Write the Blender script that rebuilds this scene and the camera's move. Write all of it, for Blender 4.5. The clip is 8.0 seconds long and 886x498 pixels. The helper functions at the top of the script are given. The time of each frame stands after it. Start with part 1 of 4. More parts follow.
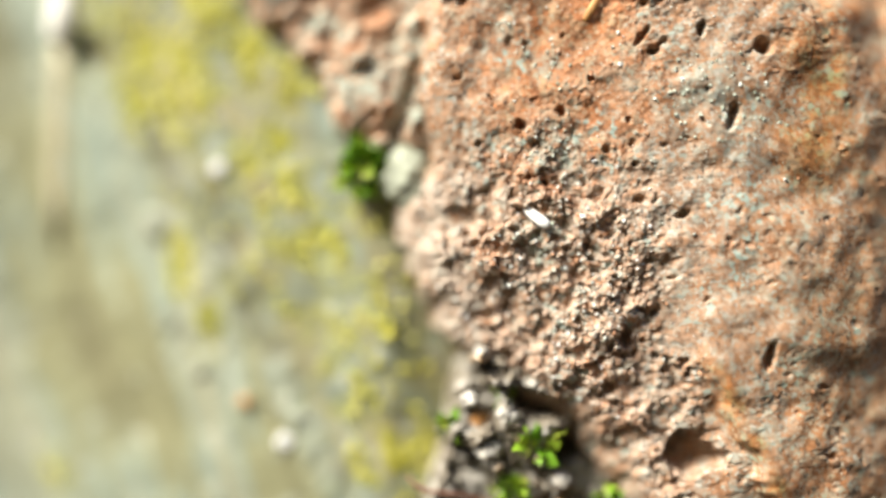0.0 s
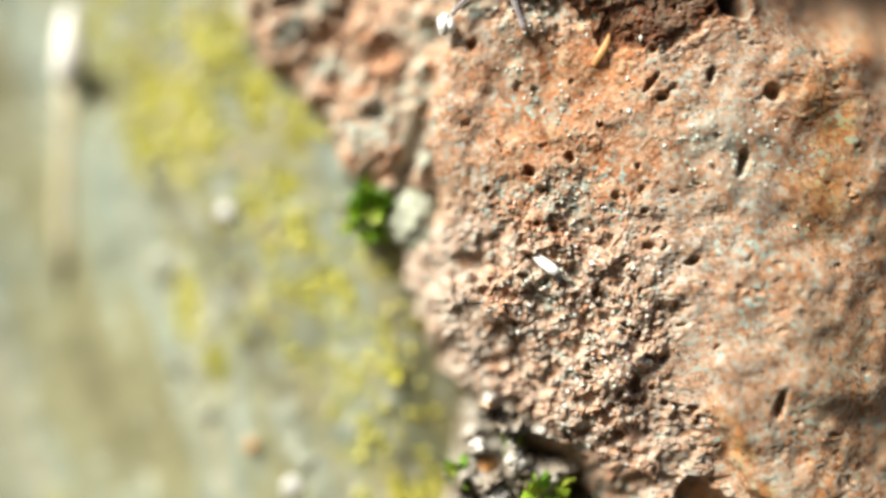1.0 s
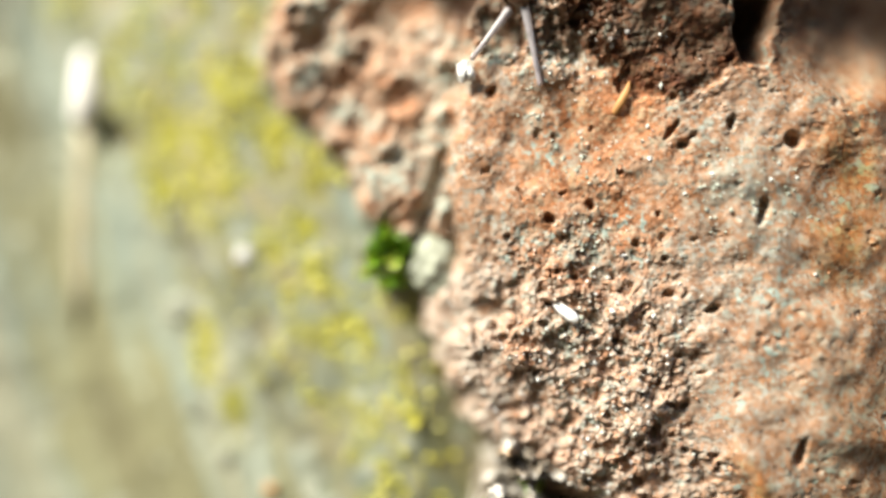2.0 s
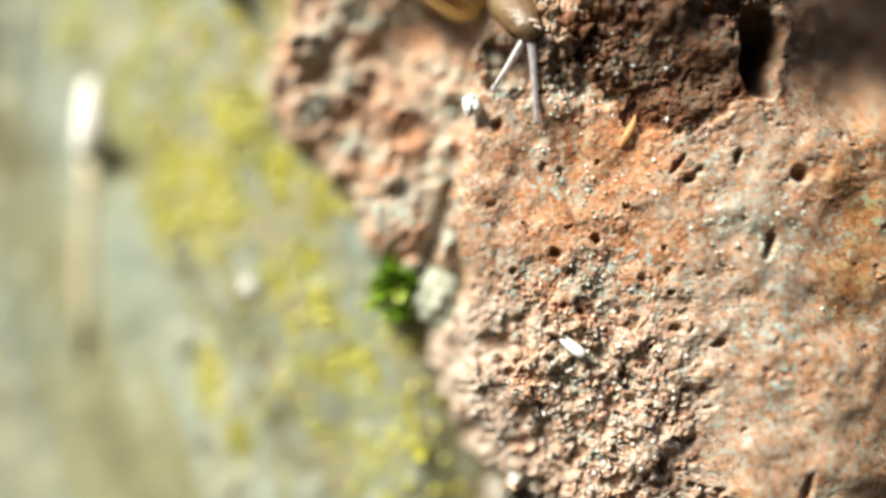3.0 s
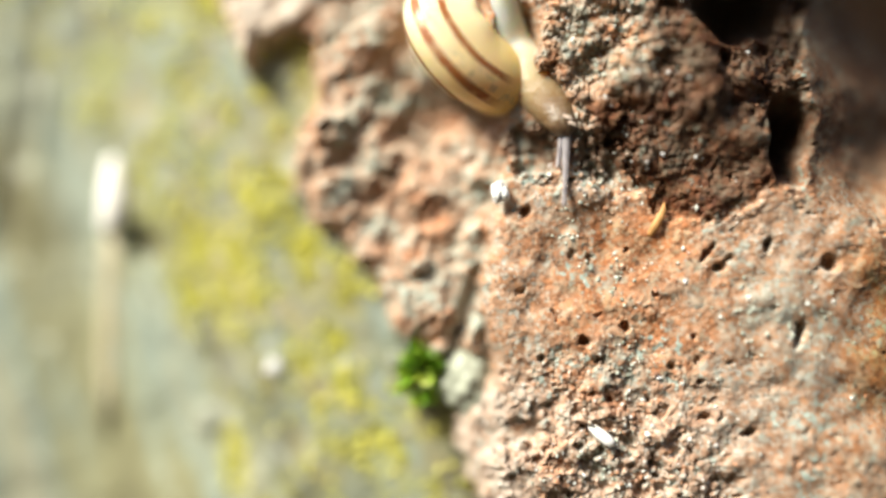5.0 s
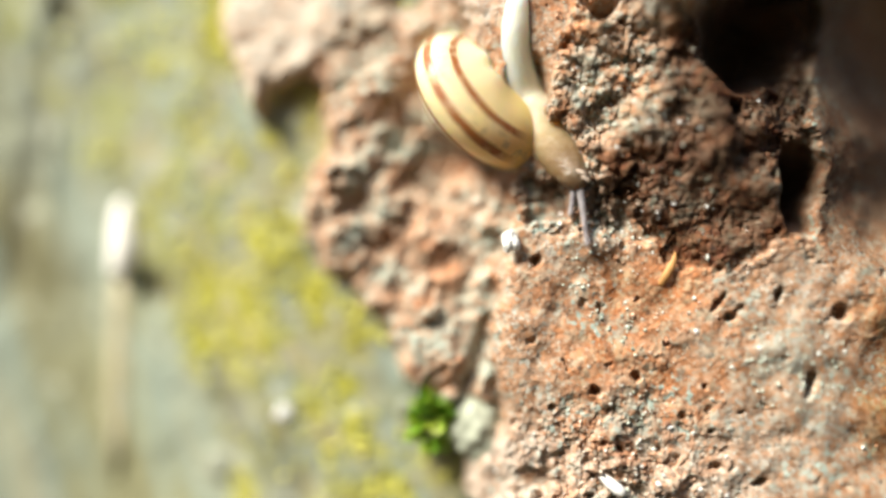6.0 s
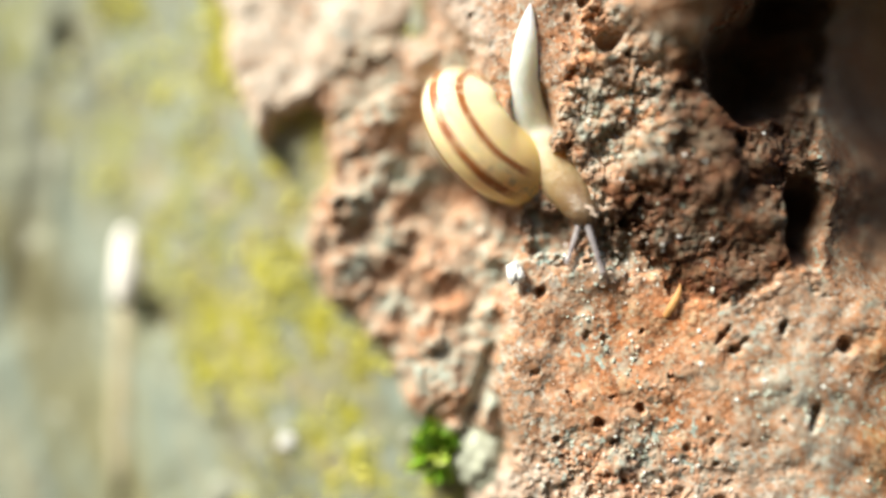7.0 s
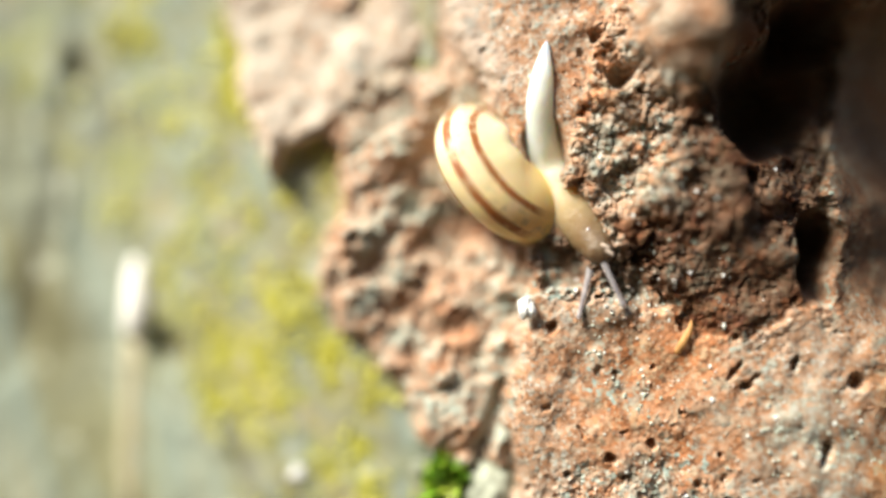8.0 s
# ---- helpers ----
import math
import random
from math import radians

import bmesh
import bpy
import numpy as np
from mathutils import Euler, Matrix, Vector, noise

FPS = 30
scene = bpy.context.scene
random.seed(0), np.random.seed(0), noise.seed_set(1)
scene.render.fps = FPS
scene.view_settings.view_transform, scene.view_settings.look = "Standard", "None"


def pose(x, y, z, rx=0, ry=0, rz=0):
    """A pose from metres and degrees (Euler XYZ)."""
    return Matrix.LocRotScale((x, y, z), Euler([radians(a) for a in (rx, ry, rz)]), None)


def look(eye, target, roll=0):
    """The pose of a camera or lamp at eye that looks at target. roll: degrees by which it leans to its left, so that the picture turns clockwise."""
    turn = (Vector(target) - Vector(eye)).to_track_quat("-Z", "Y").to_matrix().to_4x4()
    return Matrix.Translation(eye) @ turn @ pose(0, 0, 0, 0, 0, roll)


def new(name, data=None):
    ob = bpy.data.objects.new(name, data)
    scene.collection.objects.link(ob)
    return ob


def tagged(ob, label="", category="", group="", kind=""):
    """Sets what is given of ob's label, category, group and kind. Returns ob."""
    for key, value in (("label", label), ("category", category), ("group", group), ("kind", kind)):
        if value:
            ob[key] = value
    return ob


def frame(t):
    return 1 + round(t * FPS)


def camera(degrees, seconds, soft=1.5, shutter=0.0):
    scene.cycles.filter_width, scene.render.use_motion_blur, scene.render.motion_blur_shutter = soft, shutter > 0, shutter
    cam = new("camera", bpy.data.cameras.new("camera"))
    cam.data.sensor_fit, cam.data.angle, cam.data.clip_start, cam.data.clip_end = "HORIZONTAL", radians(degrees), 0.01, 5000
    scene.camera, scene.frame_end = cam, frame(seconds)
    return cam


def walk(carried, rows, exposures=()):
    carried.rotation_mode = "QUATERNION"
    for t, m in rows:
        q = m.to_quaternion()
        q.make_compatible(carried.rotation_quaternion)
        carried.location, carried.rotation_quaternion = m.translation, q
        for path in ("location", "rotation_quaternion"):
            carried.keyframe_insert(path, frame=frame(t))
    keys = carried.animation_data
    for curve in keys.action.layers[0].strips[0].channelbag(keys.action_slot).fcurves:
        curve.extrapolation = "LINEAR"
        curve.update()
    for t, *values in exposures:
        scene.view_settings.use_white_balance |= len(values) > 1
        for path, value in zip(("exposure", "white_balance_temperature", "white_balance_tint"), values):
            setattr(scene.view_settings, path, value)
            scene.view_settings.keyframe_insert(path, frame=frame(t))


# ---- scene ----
# A snail creeping down a rough red stone in an old mossy wall, seen from a hand's width away.
# Plan in millimetres: x to the right, d away from the first eye, z up from the first eye.
EYE = 0.50
MM = 0.001
cam = camera(50.0, 8.0, soft=3.0)
PATH = [  # seconds, x, d, z in mm, then pitch, roll, yaw in degrees
    (0.0, 0.0, 0.0, 0.0, 0.0, 0.0, 0.0),
    (0.5, -0.639, 0.049, 2.359, 0.063, -0.043, 0.045),
    (1.0, -0.579, 0.354, 3.970, 0.092, -0.032, 0.111),
    (1.5, -1.681, 0.373, 6.262, -0.026, 0.036, -0.012),
    (3.0, -2.960, 0.607, 11.333, -0.033, 0.069, 0.025),
    (3.5, -3.320, 0.716, 12.682, 0.017, 0.080, 0.078),
    (4.0, -3.759, 0.850, 14.426, 0.011, -0.011, 0.077),
    (4.5, -4.615, 0.867, 16.473, 0.027, -0.031, 0.007),
    (6.0, -6.489, 0.951, 23.567, -0.197, 0.093, -0.050),
    (6.5, -6.385, 1.134, 24.757, -0.033, -0.001, -0.034),
    (7.0, -7.017, 1.104, 26.042, -0.003, -0.065, -0.141),
    (7.5, -7.303, 1.132, 27.422, 0.029, -0.065, -0.110),
    (8.0, -7.956, 1.015, 29.117, -0.017, -0.218, -0.079),
]
walk(cam, [(t, pose(x * MM, d * MM, EYE + z * MM, 90 + p, r, w)) for t, x, d, z, p, r, w in PATH],
     exposures=[(0.0, 0.88), (4.7, 0.88), (5.8, 0.83), (8.0, 0.82)])
# a close-up lens with a shallow depth of field
cam.data.dof.use_dof = True
cam.data.dof.focus_distance = 83.0 * MM
cam.data.dof.aperture_fstop = 1.7

# ---- light: a bright hazy day, the sun high on the left behind the camera ----
SUN_FROM = Vector((-0.80, -0.53, 0.97)).normalized()
world = bpy.data.worlds.new("sky")
scene.world = world
world.use_nodes = True
wn = world.node_tree
sky = wn.nodes.new("ShaderNodeTexSky")
sky.sky_type, sky.sun_disc = "NISHITA", False
sky.sun_elevation = math.asin(SUN_FROM.z)
sky.sun_rotation = math.atan2(SUN_FROM.x, SUN_FROM.y)
sky.air_density, sky.dust_density = 1.0, 1.5
wn.links.new(sky.outputs[0], wn.nodes["Background"].inputs[0])
wn.nodes["Background"].inputs[1].default_value = 0.12
sun = new("sun", bpy.data.lights.new("sun", "SUN"))
sun.data.energy, sun.data.angle, sun.data.color = 5.0, radians(20), (1.0, 0.95, 0.83)
sun.matrix_world = look(SUN_FROM * 3, (0, 0, 0))


# ---- materials ----
def material(name, rough=0.85):
    m = bpy.data.materials.new(name)
    m.use_nodes = True
    nt = m.node_tree
    b = nt.nodes["Principled BSDF"]
    b.inputs["Roughness"].default_value = rough
    return m, nt, b


def coords(nt):
    return nt.nodes.new("ShaderNodeTexCoord").outputs["Object"]


def noise_of(nt, scale, detail=4.0, rough=0.6, vec=None, distort=0.0):
    n = nt.nodes.new("ShaderNodeTexNoise")
    n.inputs["Scale"].default_value, n.inputs["Detail"].default_value = scale, detail
    n.inputs["Roughness"].default_value, n.inputs["Distortion"].default_value = rough, distort
    nt.links.new(vec or coords(nt), n.inputs["Vector"])
    return n.outputs["Fac"]


def stretched(nt, sx, sy, sz):
    m = nt.nodes.new("ShaderNodeMapping")
    m.inputs["Scale"].default_value = (sx, sy, sz)
    nt.links.new(coords(nt), m.inputs["Vector"])
    return m.outputs[0]


def slanted(nt, degrees, sx, sz):
    """Coordinates turned in the wall's plane, then squeezed along the new axes."""
    turn = nt.nodes.new("ShaderNodeMapping")
    turn.inputs["Rotation"].default_value = (0, radians(degrees), 0)
    nt.links.new(coords(nt), turn.inputs["Vector"])
    squeeze = nt.nodes.new("ShaderNodeMapping")
    squeeze.inputs["Scale"].default_value = (sx, 1, sz)
    nt.links.new(turn.outputs[0], squeeze.inputs["Vector"])
    return squeeze.outputs[0]


def speckle(nt, scale, wobble=0.0003):
    """A number of its own for every mineral grain of about 1/scale metres."""
    v = nt.nodes.new("ShaderNodeTexVoronoi")
    v.inputs["Scale"].default_value = scale
    n = nt.nodes.new("ShaderNodeTexNoise")
    n.inputs["Scale"].default_value, n.inputs["Detail"].default_value = scale * 1.3, 3
    nt.links.new(coords(nt), n.inputs["Vector"])
    add = nt.nodes.new("ShaderNodeVectorMath")
    add.operation = "MULTIPLY_ADD"
    nt.links.new(n.outputs["Color"], add.inputs[0])
    add.inputs[1].default_value = (wobble,) * 3
    nt.links.new(coords(nt), add.inputs[2])
    nt.links.new(add.outputs[0], v.inputs["Vector"])
    sep = nt.nodes.new("ShaderNodeSeparateColor")
    nt.links.new(v.outputs["Color"], sep.inputs[0])
    return sep.outputs[0]


def ramp(nt, fac, stops):
    r = nt.nodes.new("ShaderNodeValToRGB")
    e = r.color_ramp.elements
    while len(e) < len(stops):
        e.new(0.5)
    for el, (p, c) in zip(e, stops):
        el.position = p
        el.color = (*c, 1) if not isinstance(c, (int, float)) else (c, c, c, 1)
    nt.links.new(fac, r.inputs[0])
    return r.outputs[0]


def blend(nt, fac, a, b):
    m = nt.nodes.new("ShaderNodeMix")
    m.data_type = "RGBA"
    for s, v in ((0, fac), (6, a), (7, b)):
        if hasattr(v, "is_output"):
            nt.links.new(v, m.inputs[s])
        else:
            m.inputs[s].default_value = v if s == 0 else (*v, 1)
    return m.outputs[2]


def times(nt, a, b):
    m = nt.nodes.new("ShaderNodeMath")
    m.operation = "MULTIPLY"
    for s, v in ((0, a), (1, b)):
        if hasattr(v, "is_output"):
            nt.links.new(v, m.inputs[s])
        else:
            m.inputs[s].default_value = v
    return m.outputs[0]


def attr(nt, name):
    a = nt.nodes.new("ShaderNodeAttribute")
    a.attribute_name = name
    return a.outputs["Fac"]


def bump(nt, b, height, strength, distance):
    n = nt.nodes.new("ShaderNodeBump")
    n.inputs["Strength"].default_value, n.inputs["Distance"].default_value = strength, distance
    nt.links.new(height, n.inputs["Height"])
    nt.links.new(n.outputs[0], b.inputs["Normal"])


def toned(nt, c, k):
    m = nt.nodes.new("ShaderNodeMix")
    m.data_type, m.blend_type = "RGBA", "MULTIPLY"
    m.inputs[0].default_value = 1.0
    nt.links.new(c, m.inputs[6])
    m.inputs[7].default_value = (k[0], k[1], k[2], 1)
    return m.outputs[2]


def rock_material(name, orange, pink, pale, lichen, tone=(0.575, 0.605, 0.58)):
    m, nt, b = material(name, 0.8)
    c = ramp(nt, noise_of(nt, 260, 5, 0.62), [(0.32, tuple(v * 0.55 for v in orange)), (0.45, orange), (0.56, pink), (0.7, pale)])
    grain = ramp(nt, noise_of(nt, 1900, 3, 0.7), [(0.34, 0.6), (0.5, 1.0), (0.66, 1.15)])
    dark = tuple(v * 0.42 for v in orange)
    mottle = ramp(nt, speckle(nt, 1050, 0.0012), [(0.0, dark), (0.16, dark), (0.24, orange), (0.5, orange), (0.58, pink), (0.76, pink), (0.82, pale), (0.92, pale), (0.95, lichen)])
    flecks = ramp(nt, speckle(nt, 2500, 0.0005), [(0.0, dark), (0.14, dark), (0.2, orange), (0.42, orange), (0.5, pink), (0.7, pink), (0.76, pale), (0.86, pale), (0.9, lichen), (1.0, (0.9, 0.9, 0.86))])
    c = blend(nt, 0.55, c, mottle)
    c = blend(nt, 0.5, c, flecks)
    c = blend(nt, times(nt, attr(nt, "crumbled"), 0.8), c, toned(nt, c, (1.14, 1.15, 1.20)))
    mul = nt.nodes.new("ShaderNodeMix")
    mul.data_type, mul.blend_type = "RGBA", "MULTIPLY"
    mul.inputs[0].default_value = 0.8
    nt.links.new(c, mul.inputs[6]), nt.links.new(grain, mul.inputs[7])
    c = mul.outputs[2]
    # quartz and dark specks of the grain
    c = blend(nt, ramp(nt, noise_of(nt, 2300, 2, 0.5), [(0.60, 0.0), (0.66, 0.85)]), c, (0.84, 0.79, 0.72))
    c = blend(nt, ramp(nt, noise_of(nt, 1700, 2, 0.5, stretched(nt, 1, 1, 0.8)), [(0.30, 0.8), (0.36, 0.0)]), c, (0.10, 0.06, 0.045))
    # iron-orange stain where the crust has gone
    c = blend(nt, attr(nt, "iron"), c, toned(nt, c, (1.12, 0.80, 0.56)))
    # grey-green crust lichen in small grains
    spots = ramp(nt, noise_of(nt, 1500, 2, 0.5), [(0.56, 0.0), (0.61, 1.0)])
    area = ramp(nt, noise_of(nt, 210, 3, 0.6), [(0.47, 0.0), (0.62, 1.0)])
    c = blend(nt, times(nt, spots, area), c, lichen)
    c = blend(nt, times(nt, attr(nt, "lichen"), ramp(nt, noise_of(nt, 1500, 4, 0.7), [(0.42, 0.0), (0.54, 1.0)])), c, lichen)
    # pale crust of the weathered edge, with sunlight on it painted into the colour
    c = blend(nt, times(nt, attr(nt, "pale_lit"), ramp(nt, noise_of(nt, 520, 4, 0.65), [(0.30, 0.0), (0.52, 0.62)])), c, (0.98, 0.78, 0.67))
    c = blend(nt, times(nt, attr(nt, "ochre"), ramp(nt, noise_of(nt, 330, 4, 0.6), [(0.34, 0.2), (0.56, 1.0)])), c, toned(nt, c, (0.92, 0.68, 0.36)))
    # brown broken face, with the shade of the overhang painted into its colour
    c = blend(nt, times(nt, attr(nt, "brown_shade"), ramp(nt, noise_of(nt, 420, 4, 0.65), [(0.36, 1.0), (0.62, 0.72)])), c, toned(nt, c, (0.19, 0.12, 0.06)))
    nt.links.new(toned(nt, c, tone), b.inputs["Base Color"])
    add = nt.nodes.new("ShaderNodeMath")
    nt.links.new(times(nt, noise_of(nt, 3600, 3, 0.7), 0.22), add.inputs[0])
    nt.links.new(noise_of(nt, 780, 4, 0.62), add.inputs[1])
    bump(nt, b, add.outputs[0], 0.16, 0.0005)
    return m


ROCK = rock_material("red_porous_stone", (0.78, 0.38, 0.19), (0.80, 0.51, 0.36), (0.84, 0.71, 0.58), (0.64, 0.75, 0.68))
ROCK_DULL = rock_material("dull_red_stone", (0.68, 0.33, 0.17), (0.78, 0.49, 0.35), (0.80, 0.65, 0.52), (0.58, 0.65, 0.58), (0.66, 0.66, 0.61))
ROCK_PALE = rock_material("pale_red_stone", (0.76, 0.52, 0.37), (0.82, 0.63, 0.48), (0.86, 0.74, 0.60), (0.7, 0.72, 0.64), (0.70, 0.71, 0.69))


def mortar_material():
    m, nt, b = material("grey_mortar", 0.9)
    c = ramp(nt, noise_of(nt, 420, 6, 0.7), [(0.32, (0.06, 0.045, 0.03)), (0.45, (0.22, 0.18, 0.13)), (0.56, (0.40, 0.37, 0.32)), (0.70, (0.62, 0.60, 0.55))])
    c = blend(nt, ramp(nt, noise_of(nt, 180, 2, 0.5), [(0.55, 0.0), (0.66, 0.7)]), c, (0.42, 0.22, 0.07))
    nt.links.new(c, b.inputs["Base Color"])
    bump(nt, b, noise_of(nt, 2500, 3, 0.7), 0.5, 0.0002)
    return m


def back_material():
    m, nt, b = material("weathered_lichen_wall", 0.85)
    tan, slate, olive, lime = (0.66, 0.55, 0.33), (0.44, 0.53, 0.50), (0.24, 0.22, 0.09), (0.86, 0.85, 0.70)
    c = ramp(nt, noise_of(nt, 130, 5, 0.68), [(0.32, olive), (0.43, tan), (0.52, (0.46, 0.46, 0.32)), (0.60, slate), (0.72, lime)])
    veins = ramp(nt, noise_of(nt, 190, 5, 0.7, slanted(nt, 28, 1, 0.3)), [(0.34, olive), (0.45, (0.42, 0.42, 0.27)), (0.53, slate), (0.60, tan), (0.70, lime)])
    c = blend(nt, 0.5, c, veins)
    streaks = ramp(nt, noise_of(nt, 120, 4, 0.65, slanted(nt, 17, 1, 0.12)), [(0.34, (0.34, 0.31, 0.17)), (0.45, (0.51, 0.49, 0.29)), (0.52, (0.50, 0.58, 0.51)), (0.60, (0.62, 0.60, 0.43)), (0.70, lime)])
    c = blend(nt, attr(nt, "streaky"), c, streaks)
    c = blend(nt, attr(nt, "chalky"), c, (0.56, 0.62, 0.56))
    # hollows painted dark for their shade, along with the wall's dark brown bands
    c = blend(nt, attr(nt, "hollow_dark"), c, (0.20, 0.16, 0.09))
    yellow = ramp(nt, noise_of(nt, 330, 4, 0.65), [(0.35, (0.40, 0.40, 0.05)), (0.55, (0.72, 0.66, 0.03)), (0.7, (0.80, 0.77, 0.20))])
    flecks = ramp(nt, noise_of(nt, 240, 6, 0.75, slanted(nt, 14, 1, 0.5)), [(0.43, 0.0), (0.54, 1.0)])
    c = blend(nt, times(nt, attr(nt, "lichen"), flecks), c, yellow)
    c = blend(nt, ramp(nt, noise_of(nt, 430, 2, 0.5), [(0.63, 0.0), (0.69, 0.9)]), c, (0.84, 0.84, 0.70))
    nt.links.new(toned(nt, c, (0.565, 0.58, 0.53)), b.inputs["Base Color"])
    bump(nt, b, noise_of(nt, 900, 4, 0.7), 0.5, 0.0004)
    return m


MORTAR, BACK = mortar_material(), back_material()


def plain(name, colour, rough, spread=0.25, scale=600, sub=0.0):
    m, nt, b = material(name, rough)
    lo, hi = tuple(c * (1 - spread) for c in colour), tuple(min(1, c * (1 + spread)) for c in colour)
    nt.links.new(ramp(nt, noise_of(nt, scale, 4, 0.6), [(0.35, lo), (0.65, hi)]), b.inputs["Base Color"])
    if sub:
        b.inputs["Subsurface Weight"].default_value = sub
        b.inputs["Subsurface Radius"].default_value = (1.0, 0.6, 0.35)
        b.inputs["Subsurface Scale"].default_value = 0.0012
    return m


def grit_material(name, stops, rough=0.5):
    m, nt, b = material(name, rough)
    g = nt.nodes.new("ShaderNodeNewGeometry")
    r = ramp(nt, g.outputs["Random Per Island"], stops)
    nt.links.new(r, b.inputs["Base Color"])
    return m


GRIT = grit_material("mineral_grains", [(0.0, (0.14, 0.12, 0.12)), (0.06, (0.40, 0.20, 0.11)), (0.3, (0.62, 0.33, 0.18)), (0.5, (0.68, 0.54, 0.42)), (0.68, (0.62, 0.66, 0.58)), (0.82, (0.76, 0.78, 0.72)), (1.0, (0.92, 0.92, 0.9))], 0.45)
GRIT_LICHEN = grit_material("lichen_grains", [(0.0, (0.30, 0.34, 0.27)), (0.4, (0.48, 0.54, 0.44)), (0.75, (0.64, 0.70, 0.60)), (1.0, (0.86, 0.90, 0.86))], 0.5)
MOSS = grit_material("moss_leaves", [(0.0, (0.08, 0.18, 0.01)), (0.4, (0.20, 0.40, 0.02)), (0.75, (0.36, 0.52, 0.04)), (1.0, (0.54, 0.60, 0.08))])
LICHEN_Y = grit_material("yellow_lichen_lobes", [(0.0, (0.38, 0.38, 0.09)), (0.5, (0.60, 0.56, 0.05)), (1.0, (0.70, 0.66, 0.18))])
WHITE = plain("white_shell_chip", (0.86, 0.86, 0.82), 0.4, 0.06)
PEBBLE = plain("pale_pebble", (0.40, 0.42, 0.32), 0.7, 0.3, 450)
CRUMB = plain("mortar_crumb", (0.62, 0.58, 0.51), 0.9, 0.35, 800)
RUSTY = plain("rusty_crumb", (0.42, 0.20, 0.06), 0.85, 0.4, 700)
STRAW = plain("dry_straw", (0.58, 0.30, 0.10), 0.55, 0.2, 900)
ROOT = plain("red_brown_root", (0.24, 0.09, 0.05), 0.6, 0.3, 900)
STEM = plain("pale_dry_stem", (0.50, 0.45, 0.29), 0.6, 0.15, 300)
BLEACHED = plain("bleached_stem_end", (0.93, 0.9, 0.82), 0.5, 0.04, 300)
EARTH = plain("garden_earth", (0.13, 0.10, 0.07), 0.95, 0.4, 12)
SKY_BLOCK = plain("sky_block_dark", (0.16, 0.14, 0.10), 0.95, 0.4, 30)
PLASTER = plain("old_plaster", (0.42, 0.40, 0.31), 0.9, 0.25, 25)


# ---- numeric noise on the plan ----
def hashed(i, j, seed):
    h = (i.astype(np.int64) * 374761393 + j.astype(np.int64) * 668265263 + seed * 1442695041) & 0xFFFFFFFF
    h = ((h ^ (h >> 13)) * 1274126177) & 0xFFFFFFFF
    h = ((h ^ (h >> 16)) * 2246822519) & 0xFFFFFFFF
    return ((h ^ (h >> 15)) & 0xFFFFFF) / float(0xFFFFFF)


def value_noise(x, z, seed):
    i, j = np.floor(x), np.floor(z)
    u, v = x - i, z - j
    u, v = u * u * u * (u * (u * 6 - 15) + 10), v * v * v * (v * (v * 6 - 15) + 10)
    a, b = hashed(i, j, seed), hashed(i + 1, j, seed)
    c, d = hashed(i, j + 1, seed), hashed(i + 1, j + 1, seed)
    return (a * (1 - u) + b * u) * (1 - v) + (c * (1 - u) + d * u) * v - 0.5


def fbm(x, z, size, octaves, seed, gain=0.55):
    total, amp, c, s = 0, 1.0, 0.8, 0.6
    for k in range(octaves):
        total = total + amp * value_noise(x / size, z / size, seed + 17 * k)
        x, z = x * c - z * s, x * s + z * c
        size, amp = size / 2.03, amp * gain
    return total


def cells(x, z, size, seed):
    """Distance to the nearest and to the second cell centre, and the nearest cell's own number."""
    x, z = x / size, z / size
    i, j = np.floor(x), np.floor(z)
    f1, f2, own = np.full(x.shape, 9.0), np.full(x.shape, 9.0), np.zeros(x.shape)
    for a in (-1, 0, 1):
        for b in (-1, 0, 1):
            p, q = i + a, j + b
            d = np.hypot(p + hashed(p, q, seed) - x, q + hashed(p, q, seed + 5) - z)
            nearer = d < f1
            f2 = np.where(nearer, f1, np.minimum(f2, d))
            own = np.where(nearer, hashed(p, q, seed + 9), own)
            f1 = np.where(nearer, d, f1)
    return f1, f2, own


def shards(x, z, size, seed, tilt=1.1):
    """Broken grains: the height of each tilted facet and the distance from the joint to its neighbour."""
    x, z = x / size, z / size
    i, j = np.floor(x), np.floor(z)
    f1, f2, high = np.full(x.shape, 9.0), np.full(x.shape, 9.0), np.zeros(x.shape)
    for a in (-1, 0, 1):
        for b in (-1, 0, 1):
            p, q = i + a, j + b
            u, v = x - p - hashed(p, q, seed), z - q - hashed(p, q, seed + 5)
            r = np.hypot(u, v)
            nearer = r < f1
            f2 = np.where(nearer, f1, np.minimum(f2, r))
            plane = hashed(p, q, seed + 9) - 0.5 + tilt * ((hashed(p, q, seed + 13) - 0.5) * u + (hashed(p, q, seed + 17) - 0.5) * v)
            high = np.where(nearer, plane, high)
            f1 = np.where(nearer, r, f1)
    return high, f2 - f1


def step(a, b, v):
    t = np.clip((v - a) / (b - a), 0, 1)
    return t * t * (3 - 2 * t)


def spot(x, z, cx, cz, rx, rz, turn=0.0):
    """1 in the middle of an ellipse, 0 from its rim on."""
    c, s = math.cos(radians(turn)), math.sin(radians(turn))
    u, v = x - cx, z - cz
    return np.clip(1 - np.hypot((u * c + v * s) / rx, (v * c - u * s) / rz), 0, 1)


